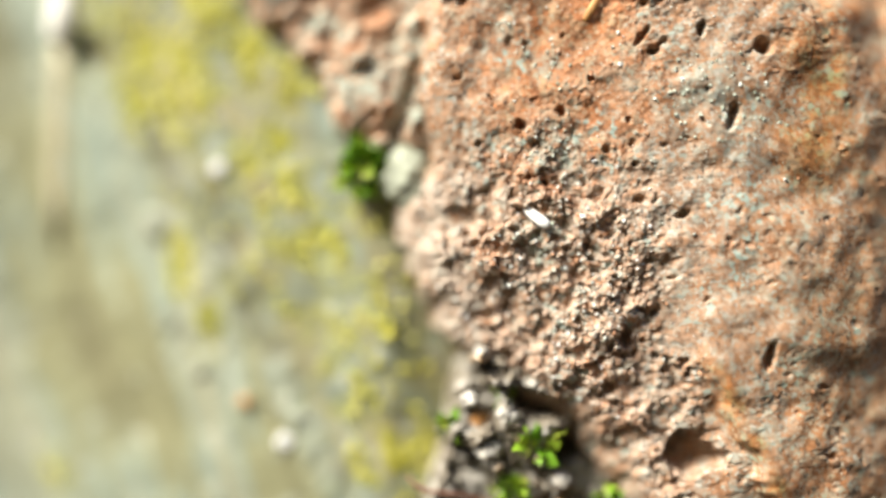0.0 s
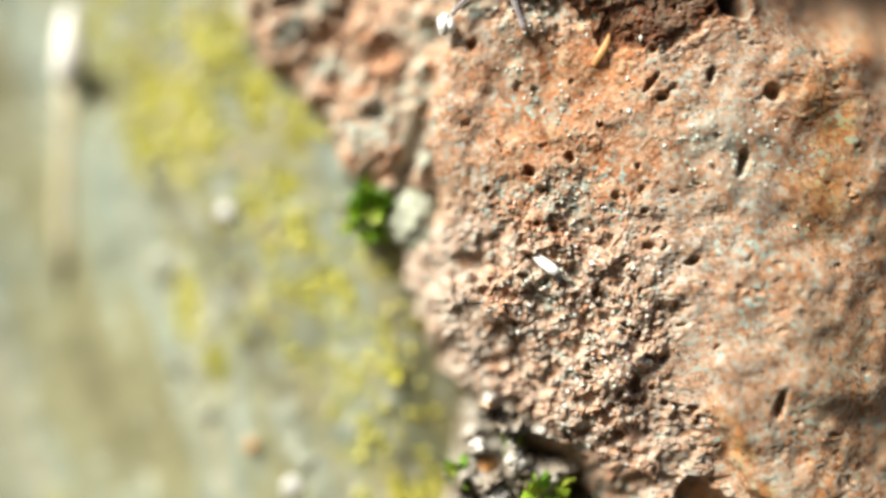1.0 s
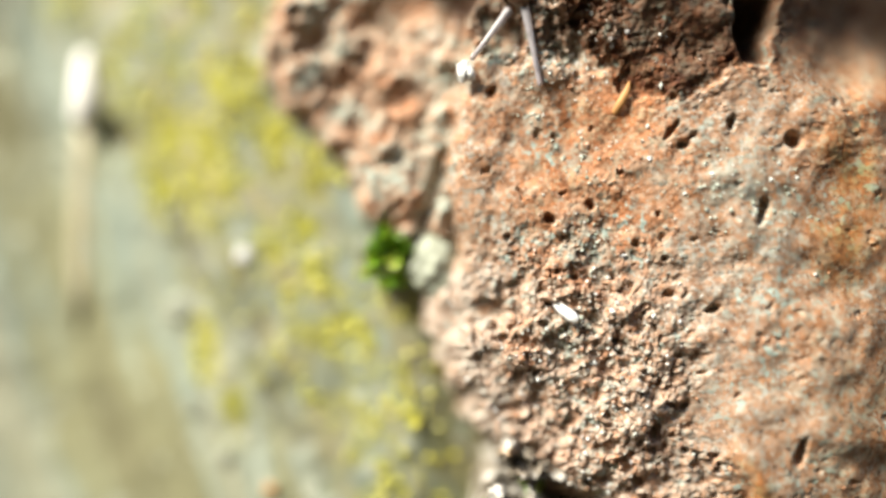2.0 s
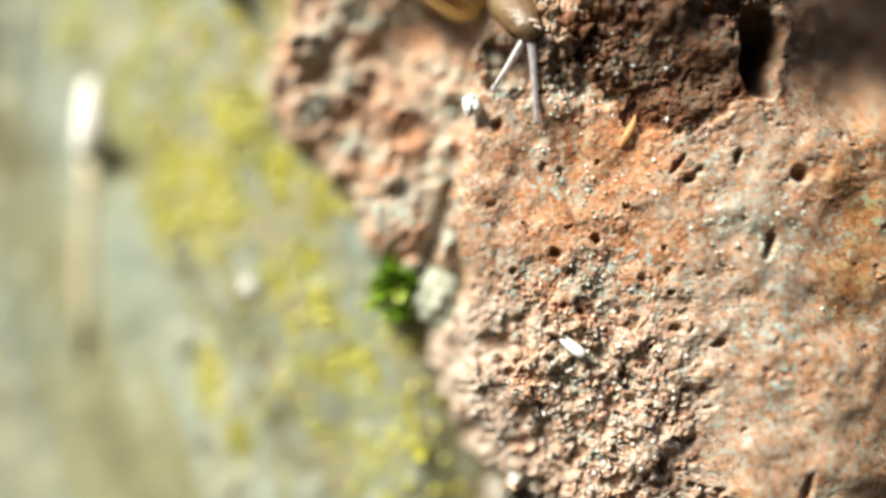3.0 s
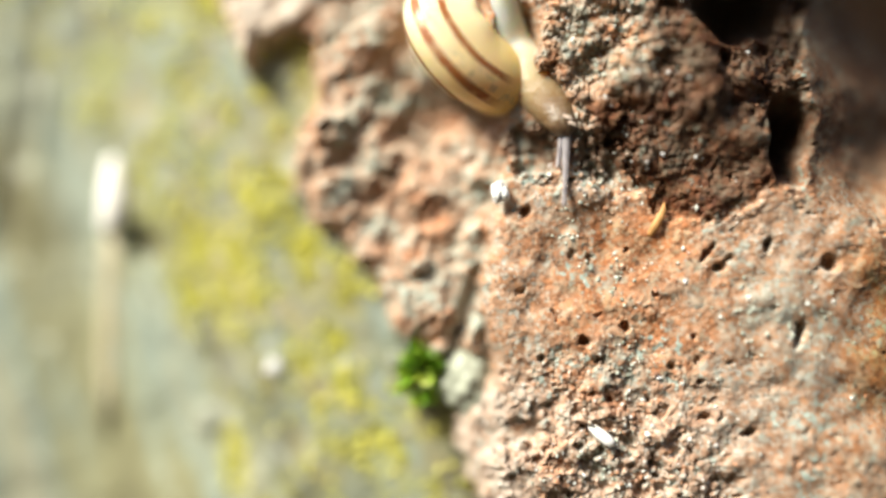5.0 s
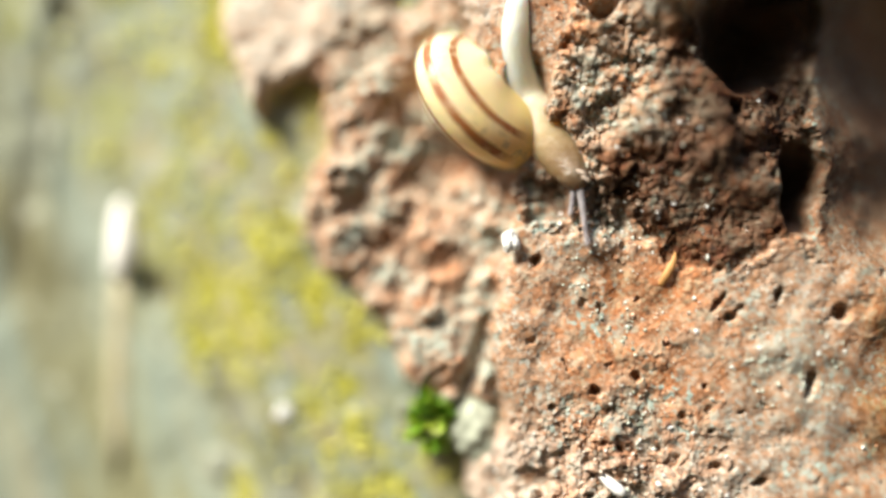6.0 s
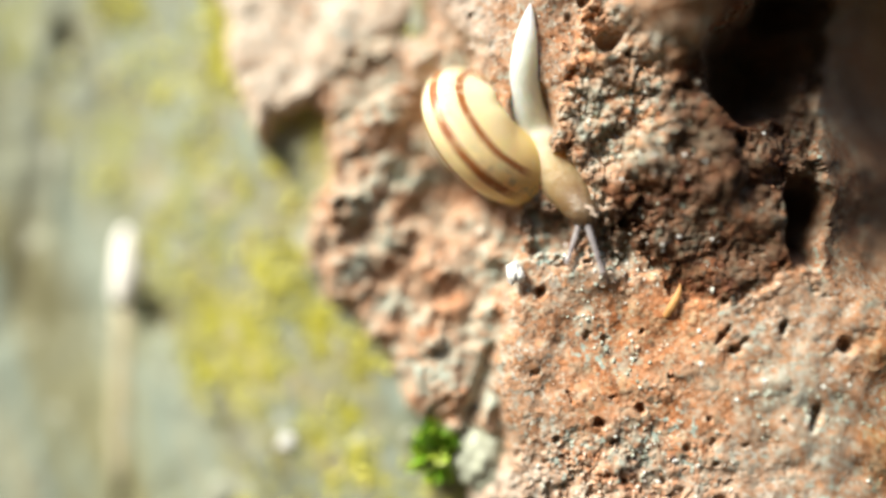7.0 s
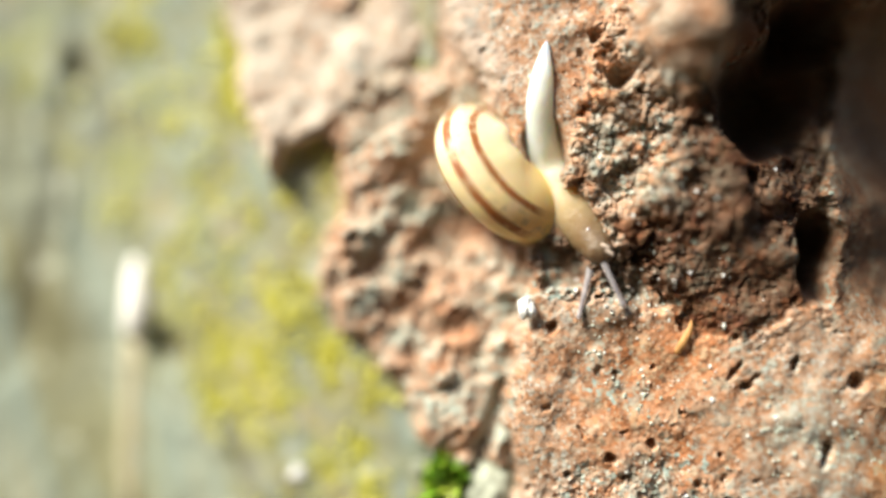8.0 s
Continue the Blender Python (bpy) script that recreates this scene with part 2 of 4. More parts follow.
def inside(x, z, outline):
    """Signed distance to an outline in mm, positive inside."""
    best, odd = np.full(x.shape, 1e9), np.zeros(x.shape, bool)
    for (x1, z1), (x2, z2) in zip(outline, outline[1:] + outline[:1]):
        ex, ez = x2 - x1, z2 - z1
        t = np.clip(((x - x1) * ex + (z - z1) * ez) / (ex * ex + ez * ez), 0, 1)
        best = np.minimum(best, np.hypot(x - x1 - t * ex, z - z1 - t * ez))
        if z1 != z2:
            odd ^= ((z1 > z) != (z2 > z)) & (x < ex * (z - z1) / ez + x1)
    return np.where(odd, best, -best)


def segment(x, z, a, b):
    ex, ez = b[0] - a[0], b[1] - a[1]
    t = np.clip(((x - a[0]) * ex + (z - a[1]) * ez) / (ex * ex + ez * ez), 0, 1)
    return np.hypot(x - a[0] - t * ex, z - a[1] - t * ez)


def axis(*runs):
    """Places along an axis: runs of (from, to, step), one after another."""
    out = [np.arange(a, b, s) for a, b, s in runs]
    return np.concatenate(out + [np.array([runs[-1][1]])])


# ---- mesh helpers ----
def mesh_object(name, verts, faces, mat, parent=None, smooth=True):
    me = bpy.data.meshes.new(name)
    me.from_pydata(verts, [], faces)
    me.polygons.foreach_set("use_smooth", [smooth] * len(me.polygons))
    me.materials.append(mat)
    me.update()
    ob = new(name, me)
    ob.parent = parent
    return ob


def part(name, bm, mat, parent, label=""):
    me = bpy.data.meshes.new(name)
    bm.normal_update()
    bm.to_mesh(me)
    bm.free()
    me.polygons.foreach_set("use_smooth", [True] * len(me.polygons))
    me.materials.append(mat)
    ob = new(name, me)
    ob.parent = parent
    return tagged(ob, label)


def relief(name, mat, xs, zs, depth, edge=None, marks=()):
    """A stone or wall face: depth(x, z) in mm over the plan, cut where edge(x, z) < -1.3, with named marks per point."""
    X, Z = np.meshgrid(xs, zs)
    D = depth(X, Z)
    keep = np.ones(X.shape, bool)
    if edge is not None:
        s = edge(X, Z)
        keep = s > -1.3
        r = 1.6
        t = np.clip((r - s) / r, 0, 1)
        D = D + r * (1 - np.sqrt(np.maximum(1 - t * t, 0))) + np.clip(-s, 0, 1.3) * 7
    cell = keep[:-1, :-1] & keep[1:, :-1] & keep[:-1, 1:] & keep[1:, 1:]
    idx = np.arange(X.size).reshape(X.shape)
    quads = np.stack([idx[:-1, :-1], idx[:-1, 1:], idx[1:, 1:], idx[1:, :-1]], -1)[cell]
    used = np.unique(quads)
    number = np.full(X.size, -1)
    number[used] = np.arange(len(used))
    co = np.stack([X.ravel() * MM, D.ravel() * MM, EYE + Z.ravel() * MM], 1)[used]
    ob = mesh_object(name, co.tolist(), number[quads].tolist(), mat)
    for label, fn in marks:
        a = ob.data.attributes.new(label, "FLOAT", "POINT")
        a.data.foreach_set("value", np.clip(fn(X, Z), 0, 1).ravel()[used].astype(np.float32))
    return ob


# ---- the stones of the wall ----
MAIN_EDGE = [(62, -82), (24, -82), (18, -26), (15.4, -20.9), (13.1, -17.9), (11, -15.3), (8, -14), (5.4, -12.7), (3.4, -11.7), (0.8, -8.6),
             (-1.2, -5.1), (-3.3, -1), (-4.4, 1.8), (-4.4, 3.6), (-2.2, 5.4), (-1.0, 8), (-1.4, 11), (-2.3, 15.8), (-1.2, 19), (-0.8, 24), (-0.2, 31),
             (-2.4, 40), (-4.6, 44), (-7.7, 50.6), (-9, 60), (-10, 112), (62, 112)]
LOBE_EDGE = [(6, 7), (-4.8, 9.8), (-7, 10.3), (-9.6, 11), (-10.4, 13.1), (-11.2, 15.8), (-13.9, 18.5), (-16.2, 20.7), (-17.6, 22), (-19.75, 25),
             (-19.2, 27.6), (-18.2, 31.3), (-17.9, 35), (-17.6, 38.2), (-18.6, 40.5), (-20, 45), (-22, 60), (6, 60)]
UPPER_EDGE = [(-12, 46), (-15.5, 43.5), (-19, 40), (-22.9, 38.4), (-24, 35.8), (-25.5, 39.2), (-26.6, 42.8), (-27.6, 47.1), (-29, 52.3), (-32, 65),
              (-32, 75), (-5, 75), (-5, 50)]
MORTAR_EDGE = [(30, -8), (3, -9), (0.8, -13), (0.8, -18), (-0.8, -22), (-2, -30), (-3, -82), (36, -82)]

# open pores in the main stone: x, z, width, height, depth, turn
PORES = [(10.3, 12.1, 0.55, 0.6, 1.3, 0), (6.8, 10.9, 0.55, 0.65, 1.3, 30), (27.9, 17.7, 0.9, 0.95, 1.6, 0), (25.2, 11.5, 0.6, 1.5, 1.3, -15),
         (1.8, 22.2, 0.6, 0.7, 1.4, 0), (3.2, 9.4, 0.4, 0.45, 1.0, 0), (22.6, 19.4, 0.4, 0.8, 1.0, -15), (18.4, 17.3, 0.6, 0.5, 1.2, 0),
         (17.4, 18.7, 0.4, 1.2, 0.9, -35)]
PORES_LOW = [(16.9, 7.5, 0.4, 0.4, 0.9, 0), (17.3, 4.3, 0.6, 0.5, 1.0, 0), (20.9, 3.1, 0.8, 0.5, 1.0, 20), (4.3, -5.9, 1.0, 0.9, 0.7, 0),
             (5.2, -9.8, 1.4, 1.0, 1.0, 20), (16, -8, 0.7, 1.0, 1.2, 0), (14.8, -12.4, 0.8, 0.7, 1.2, 0), (28.4, -9.3, 0.6, 1.6, 1.0, -10),
         (21.8, -18.2, 3.0, 1.8, 3.0, -14), (13.0, 15.0, 0.3, 0.3, 0.7, 0), (10.5, 18.9, 0.3, 0.3, 0.7, 0), (8.1, 1.2, 0.9, 0.5, 0.8, 35)]
HOLLOWS = [(21.0, 42.6, 6.4, 6.2, 10.5, 12), (24.8, 49.2, 4.6, 5.4, 10.2, 0), (25.0, 28.0, 2.6, 4.4, 10.2, -4), (7.8, 44.4, 1.9, 1.7, 2.8, 30),
           (5.5, 48.0, 0.8, 0.7, 1.4, 0), (2.4, 27.6, 2.8, 1.8, 1.8, -35), (8.6, 26.8, 2.7, 2.3, 0.9, -30), (18.8, 35.6, 1.0, 0.9, 2.4, 20), (10.6, 25.6, 2.8, 2.2, 0.7, -45)]
CREASE = [(7.8, 28.6), (9.4, 27.2), (10.9, 25.4), (12.2, 23.4), (13.3, 21.9), (14.6, 20.9), (18.4, 21.0), (21.1, 22.3), (24.5, 24.2), (26.2, 26.2), (26.6, 29.5),
          (26.0, 33.6), (27.0, 38.4), (28.5, 46), (28, 58), (12, 58), (6.0, 50), (4.0, 43), (2.6, 37.5), (3.0, 34.6), (4.4, 33.1), (5.8, 31.2)]


def main_edge(x, z):
    return inside(x, z, MAIN_EDGE) + 1.0 * fbm(x, z, 2.6, 4, 71)


def roughness(x, z):
    """1 on the crumbled lower part of the stone, near 0 on its smooth face."""
    k = np.maximum(step(15, 7, np.hypot((x - 8) * 0.95, (z + 5) * 0.85)) * (0.3 + 0.7 * step(24, 14, x)), 0.85 * step(9.5, 5, np.hypot((x - 15.5) * 0.9, (z + 16) * 0.8)) * step(0.6, -0.6, fault(x, z)))
    k = np.maximum(k, 0.9 * step(0, 0.4, spot(x, z, 6.0, 27.6, 7.5, 4.0)))
    return np.clip(k + 0.06 + 0.3 * fbm(x, z, 6, 3, 3), 0.04, 1.1)


def fault(x, z):
    """Distance to the right of the slanting break near the foot of the stone."""
    return x - 22.8 - 0.5 * (-10 - z) + 1.2 * fbm(x, z, 3, 3, 29)


def overhang(x, z):
    return inside(x, z, CREASE) + 1.0 * fbm(x, z, 2.2, 5, 23, 0.62)


def main_depth(x, z):
    d = 84.9 - 0.16 * x + 0.0023 * x * x + 0.016 * np.clip(x - 26, 0, 14) ** 2
    d = d + 0.006 * np.clip(x - 18, 0, 14) ** 2 * step(6, 24, z)
    d = d + 4.0 * step(31, 45, z) * step(21, 26, x + 1.5 * fbm(x, z, 4, 3, 17)) + step(20, 30, z) * 0.42 * np.clip(x - 24.0, 0, 20)
    d = d + 1.4 * step(1.0, -15.0, z) * step(26, 10, x) + 1.5 * step(-7, -14, z) * step(12, 18, x) * step(0.7, -0.5, fault(x, z))
    d = d - 1.1 * fbm(x, z, 6.5, 3, 11)
    # the left flank rolls back, and the foot turns under
    d = d + 0.035 * np.clip(4 - x, 0, 9) ** 2 * step(12, 6, z)
    d = d + 1.7 * step(3.6, 0.0, inside(x, z, MAIN_EDGE)) * step(-7.5, -11, z)
    rough = roughness(x, z)
    wx, wz = x + 0.8 * fbm(x, z, 1.1, 4, 41, 0.62), z + 0.8 * fbm(x, z, 1.1, 4, 43, 0.62)
    (big, gap_big), (mid, gap_mid), (fine, gap_fine) = shards(wx, wz, 2.3, 51), shards(wx, wz, 1.05, 57), shards(wx, wz, 0.45, 61)
    big, mid, fine = big * step(0.0, 0.16, gap_big), mid * step(0.0, 0.22, gap_mid), fine * step(0.0, 0.3, gap_fine)
    # broken overhang above the crease, coming forward as it rises, with a sunlit brow higher up
    s = overhang(x, z)
    over = step(0.0, 0.5, s)
    rise = 0.15 + 0.3 * step(2.0, 0.0, s) - (0.17 + 0.10 * step(9, 13, x)) * np.clip(z - 24.0 - 0.25 * np.clip(x - 11, 0, 20), 0, 6) + 2.6 * step(16, 22, x) * step(28, 33, z)
    rise = rise - 3.6 * step(0.0, 0.9, spot(x, z, 13.2, 48.5, 7.5, 8.0))
    broken = 1 - 0.72 * step(11, 15, x) * step(33, 29, z)
    rise = rise - broken * (1.1 * fbm(x, z, 3.4, 4, 31) + 0.6 * big + 0.5 * mid + 0.2 * fine - 0.4 * step(0.10, 0.0, gap_big) - 0.25 * step(0.12, 0.0, gap_mid))
    d = d + over * rise
    # bed of the snail's foot
    d = d + 2.4 * step(2.1, 1.0, np.minimum(segment(x, z, (1.0, 38.8), (2.4, 33.8)), 0.3 + segment(x, z, (2.4, 33.8), (4.2, 31.4)))) * (1 - over)
    # crumbled grains
    d = d - rough * (0.6 * big + 0.12 * mid + 0.08 * fine - 0.55 * step(0.12, 0.34, fbm(x, z, 1.5, 4, 63, 0.6))) + rough * 0.3 * step(0.06, 0.0, gap_big) * (big < 0.1)
    worn = 1 - 0.65 * step(17, 27, x) * (1 - over)
    d = d - worn * ((0.10 + 0.38 * rough) * fbm(x, z, 1.5, 4, 61, 0.6) + 0.05 * mid + 0.05 * fine)
    # natural pores, few on the smooth face, many where it crumbles
    p1, p2, pown = cells(x + 0.5 * fbm(x, z, 0.8, 3, 92), z + 0.5 * fbm(x, z, 0.8, 3, 93), 1.5, 91)
    d = d + worn * (0.5 + 0.7 * rough) * (pown > 0.93 - 0.16 * rough) * step(0.32, 0.1, p1 * (0.9 + 4 * (1 - pown)))
    # ledge added above, mostly out of view, to cast shade into the broken hollow
    d = d - 10.5 * step(49.2, 54.5, z + 0.8 * fbm(x, z, 3, 3, 191)) * step(15.0, 20.0, x) * (1 - 0.4 * step(40, 55, x)) * step(80, 65, z)
    return d + pits(x, z, PORES + PORES_LOW + HOLLOWS)


def pits(x, z, which):
    d = 0
    for cx, cz, rx, rz, deep, turn in which:
        w = 0.25 + (0.55 if deep < 10 else 0.35) * max(rx, rz) * (rx > 1.4)
        size, fine = (0.6 + 0.6 * rx, 3) if deep < 10 else (2.5 + 0.4 * rx, 2)
        k = spot(x + w * fbm(x, z, size, fine, 7), z + w * fbm(x, z, size, fine, 9), cx, cz, rx, rz, turn)
        d = d + deep * step(0.0, 0.8 if deep > 10 else 0.5, k)
    return d


def iron(x, z):
    return 0.9 * step(0, 1.2, overhang(x, z)) * step(-0.05, 0.25, fbm(x, z, 2.2, 3, 105)) + step(9, 2, np.hypot((x - 11) * 0.8, (z - 16) * 0.7)) * 0.75 + 0.9 * fbm(x, z, 5, 4, 101) + 0.05


LICHEN_AT = [(9.0, 16.1, 1.5, 1.4), (5.6, 20.0, 1.0, 2.2), (7.6, 17.8, 0.9, 1.2), (11.2, 8.6, 1.2, 3.0), (22.4, 14.2, 3.2, 2.4), (25.5, 10.5, 2.2, 2.0), (9.8, 8.6, 2.0, 2.2), (8.4, 26.0, 2.4, 2.6),
             (6.4, 38.0, 2.6, 4.0), (10.0, 35.0, 4.0, 2.6), (-0.6, 23.6, 1.2, 1.6), (8.0, 1.0, 3.0, 2.4)]


def crust(x, z):
    k = 0
    for cx, cz, rx, rz in LICHEN_AT:
        k = np.maximum(k, step(0, 0.7, spot(x, z, cx, cz, rx * 1.3, rz * 1.3)))
    return k * 0.48


# beige lower face and pale crust, plus painted sunlight along the left edge
def pale_lit(x, z):
    return step(6.5, 0.5, inside(x, z, MAIN_EDGE)) * step(9, 4, z) * step(-13, -8, z) + 0.4 * step(12, 3, z + 2 * fbm(x, z, 4, 3, 182)) * step(27, 17, x) + step(5, 0.5, inside(x, z, MAIN_EDGE)) * step(40, 46, z)


# painted shade: darkens the overhang, its hollows and the stone right of it
def brown_shade(x, z):
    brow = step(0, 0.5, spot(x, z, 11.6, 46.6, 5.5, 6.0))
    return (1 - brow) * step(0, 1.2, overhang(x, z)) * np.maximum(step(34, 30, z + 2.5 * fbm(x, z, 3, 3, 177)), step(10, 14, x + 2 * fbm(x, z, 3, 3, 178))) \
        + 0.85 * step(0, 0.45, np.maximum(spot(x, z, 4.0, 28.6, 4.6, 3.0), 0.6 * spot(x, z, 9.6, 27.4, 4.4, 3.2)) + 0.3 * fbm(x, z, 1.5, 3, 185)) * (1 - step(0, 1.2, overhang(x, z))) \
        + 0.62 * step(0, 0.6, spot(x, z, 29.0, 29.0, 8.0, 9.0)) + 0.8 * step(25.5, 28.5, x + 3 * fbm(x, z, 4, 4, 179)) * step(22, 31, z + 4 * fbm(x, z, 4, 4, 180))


def ochre(x, z):
    return np.maximum(step(0, 0.7, spot(x, z, 33, 12, 6, 13)), np.maximum(step(1.8, 0.3, np.abs(fault(x, z) - 0.7)) * step(-8.5, -11, z), 0.5 * step(24, 36, x)))


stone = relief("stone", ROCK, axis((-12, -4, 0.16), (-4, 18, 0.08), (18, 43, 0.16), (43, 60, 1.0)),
               axis((-80, -25, 1.0), (-25, 52.5, 0.085), (52.5, 110, 1.0)), main_depth, main_edge, (("iron", iron), ("lichen", crust), ("pale_lit", pale_lit), ("ochre", ochre), ("brown_shade", brown_shade), ("crumbled", roughness)))
tagged(stone, "rough orange-red porous stone with grey lichen grains", "stone")


def lobe_depth(x, z):
    d = 86.6 - 0.155 * x - 0.001 * x * x + 0.12 * np.clip(z - 34, 0, 30) - 1.3 * fbm(x, z, 7, 3, 211)
    d = d - 0.35 * fbm(x, z, 1.7, 5, 231, 0.6)
    wx, wz = x + 0.6 * fbm(x, z, 1.2, 3, 5), z + 0.6 * fbm(x, z, 1.2, 3, 6)
    (big, gap), (mid, gap_mid), (fine, gap_fine) = shards(wx, wz, 3.4, 223), shards(wx, wz, 1.4, 227), shards(wx, wz, 0.75, 229)
    d = d - 1.2 * big * step(0.0, 0.25, gap) - 0.45 * mid * step(0.0, 0.25, gap_mid) - 0.3 * fine * step(0.0, 0.3, gap_fine) + 0.15 * step(0.10, 0.0, gap)
    for cx, cz, rx, rz, deep, turn in ((-14.5, 27.0, 2.6, 1.5, 2.2, 20), (-9.5, 30.0, 3.2, 1.6, 2.0, 35), (-11.0, 33.0, 2.0, 1.4, 1.4, 0), (-6.5, 22.5, 2.2, 1.4, 1.6, 40), (-12.0, 23.0, 1.6, 1.2, 1.4, -20)):
        d = d + 0.4 * deep * step(0, 0.9, spot(wx, wz, cx, cz, rx * 1.2, rz * 1.2, turn))
    d = d + 2.2 * step(0, 0.6, spot(x, z, -4.5, 35.5, 9, 10))
    d = d + 1.4 * step(1.3, 0.2, segment(x, z, (-2.2, 16.5), (-4.4, 10.2)))
    return d


lobe = relief("stone", ROCK_DULL, axis((-25, 6, 0.2)), axis((5, 53, 0.2), (53, 60, 1)), lobe_depth,
              lambda x, z: inside(x, z, LOBE_EDGE) + 1.3 * fbm(x, z, 3, 3, 241),
              (("iron", lambda x, z: 0.8 * fbm(x, z, 5, 3, 251) + 0.1), ("lichen", lambda x, z: (0.3 + 2.2 * fbm(x, z, 3, 3, 261)) * step(-17.5, -14, x))))
tagged(lobe, "crumbling dull red stone set back in the wall", "stone")


def upper_depth(x, z):
    return 87.3 - 0.12 * (x + 12) + 0.2 * (z - 38) - 1.2 * fbm(x, z, 7, 3, 311) - 0.3 * fbm(x, z, 1.6, 3, 321)


upper = relief("stone", ROCK_PALE, axis((-36, -4, 0.3)), axis((33, 55, 0.3), (55, 75, 1)), upper_depth,
               lambda x, z: inside(x, z, UPPER_EDGE) + 0.9 * fbm(x, z, 3, 3, 341),
               (("iron", lambda x, z: 0.5 * fbm(x, z, 5, 3, 351)), ("lichen", lambda x, z: 0.6 * fbm(x, z, 5, 3, 361))))
tagged(upper, "pale sunlit pinkish stone with a pointed lower corner", "stone")


def mortar_depth(x, z):
    f1, f2, own = cells(x + 0.5 * fbm(x, z, 1.5, 2, 5), z + 0.5 * fbm(x, z, 1.5, 2, 6), 2.0, 421)
    return 85.5 + 2.2 * step(9, 14, x) - 1.6 * (own - 0.5) * step(0, 0.3, f2 - f1) + 1.2 * step(0.14, 0.0, f2 - f1) - 1.9 * fbm(x, z, 2.4, 5, 411, 0.65) - 0.8 * fbm(x, z, 0.9, 3, 431) \
        + 4.5 * step(0, 0.5, spot(x, z, 8.2, -13.9, 3.2, 1.4, -25)) + 5.0 * step(0, 0.5, spot(x, z, 11.3, -18.4, 2.3, 2.4)) + 1.5 * step(-14, -24, z)


mortar = relief("mortar", MORTAR, axis((-5, 20, 0.16), (20, 34, 1)), axis((-80, -25, 1), (-25, -7, 0.16)), mortar_depth,
                lambda x, z: inside(x, z, MORTAR_EDGE) + 0.9 * fbm(x, z, 2.5, 3, 441))
tagged(mortar, "crumbling grey mortar joint below the red stone", kind="structure")

# the wall behind: lichen-grown render that turns into streaky weathered boarding
YELLOW_AT = [(-21.9, 22.2, 4.2, 4.5), (-24.6, 15.7, 3.2, 4.0), (-19, 20.5, 2.5, 3), (-17, 9.3, 3.0, 2.4), (-14.3, 6.0, 3.0, 2.6), (-6.8, -7.5, 1.6, 4.5), (-2.5, -18.5, 3.2, 3.2),
             (-8.5, -14, 2.0, 2.4), (-25.6, -1.0, 1.3, 3.0), (-28, 34, 3.2, 7.0), (-29, 45.7, 2.6, 5.0), (-37, 42, 2.6, 3.6), (-21, 36.5, 3.4, 3.0), (-25.8, 26.5, 4.0, 4.6),
             (-15.5, 17.5, 3.5, 3.2), (-26.9, 12.6, 3.0, 3.0)]
YELLOW_LOW = [(-33, 24, 2.2, 5), (-39.5, -22.5, 1.6, 2.0), (-22.5, -8, 1.5, 2.5), (-6, -20, 2.4, 2.4), (-12, 0.5, 3, 2), (-18, 29, 3.4, 5), (-39, 52, 4, 4), (-30, 18, 2.5, 5)]


def back_depth(x, z):
    d = 89.3 + np.clip(-7 - x, 0, 34) * 0.16 + np.clip(-24 - x, 0, 20) * 0.09 + np.clip(x + 5, 0, 20) * 0.35 + 5 * step(11, 17, z) * step(-9, -5, x) - 0.5 * fbm(x, z, 9, 3, 511) - 0.16 * fbm(x, z, 2.4, 3, 521)
    d = d - 0.9 * chalk(x, z) + 1.0 * hollow(x, z)
    return d


def chalk(x, z):
    w = x + 0.8 * fbm(x, z, 4, 2, 531)
    k = np.minimum(np.minimum(segment(w, z, (-34.2, 17.4), (-24.8, 5.5)), segment(w, z, (-24.8, 5.5), (-18.3, -6.5))), segment(w, z, (-18.3, -6.5), (-11, -22)))
    k = np.minimum(k, segment(w, z, (-44.1, 44.5), (-39.2, 28)))
    # broad, uneven paler area over the wall's upper left
    pale_area = 0.5 * step(0, 0.6, spot(x, z, -44, 34, 20, 26, -12)) * step(-0.25, 0.3, fbm(x + 0.25 * z, z * 0.3, 3.5, 3, 547))
    return np.maximum(step(2.4, 0.4, k) * 0.8 * (0.75 + 0.8 * fbm(x, z, 3, 3, 541)), pale_area)


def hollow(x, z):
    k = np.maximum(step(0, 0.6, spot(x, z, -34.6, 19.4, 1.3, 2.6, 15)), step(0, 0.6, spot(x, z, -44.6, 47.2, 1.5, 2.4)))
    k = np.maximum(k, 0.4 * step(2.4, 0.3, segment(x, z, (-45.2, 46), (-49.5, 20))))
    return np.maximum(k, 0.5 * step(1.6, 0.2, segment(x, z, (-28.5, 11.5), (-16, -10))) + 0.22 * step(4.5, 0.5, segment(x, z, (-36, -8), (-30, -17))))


def streaky(x, z):
    line = x + 34 - (-0.62) * (z - 18)
    return step(2.5, -3.0, line + 2.5 * fbm(x, z, 7, 2, 551))


def yellow(x, z):
    k = 0
    for cx, cz, rx, rz in YELLOW_AT + YELLOW_LOW:
        k = np.maximum(k, step(0, 0.55, spot(x, z, cx, cz, rx * 1.6, rz * 1.6)))
    base = 0.5 * (1 - streaky(x, z)) * step(-0.15, 0.2, fbm(x, z, 3.5, 4, 571, 0.65))
    return np.clip(np.maximum(k * (0.75 + 2.6 * fbm(x + 0.5 * z, z * 0.6, 2.0, 4, 561, 0.65)), base), 0, 1)


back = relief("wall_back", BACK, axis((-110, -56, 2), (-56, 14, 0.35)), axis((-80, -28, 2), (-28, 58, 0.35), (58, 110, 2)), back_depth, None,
              (("streaky", streaky), ("chalky", chalk), ("hollow_dark", hollow), ("lichen", yellow)))
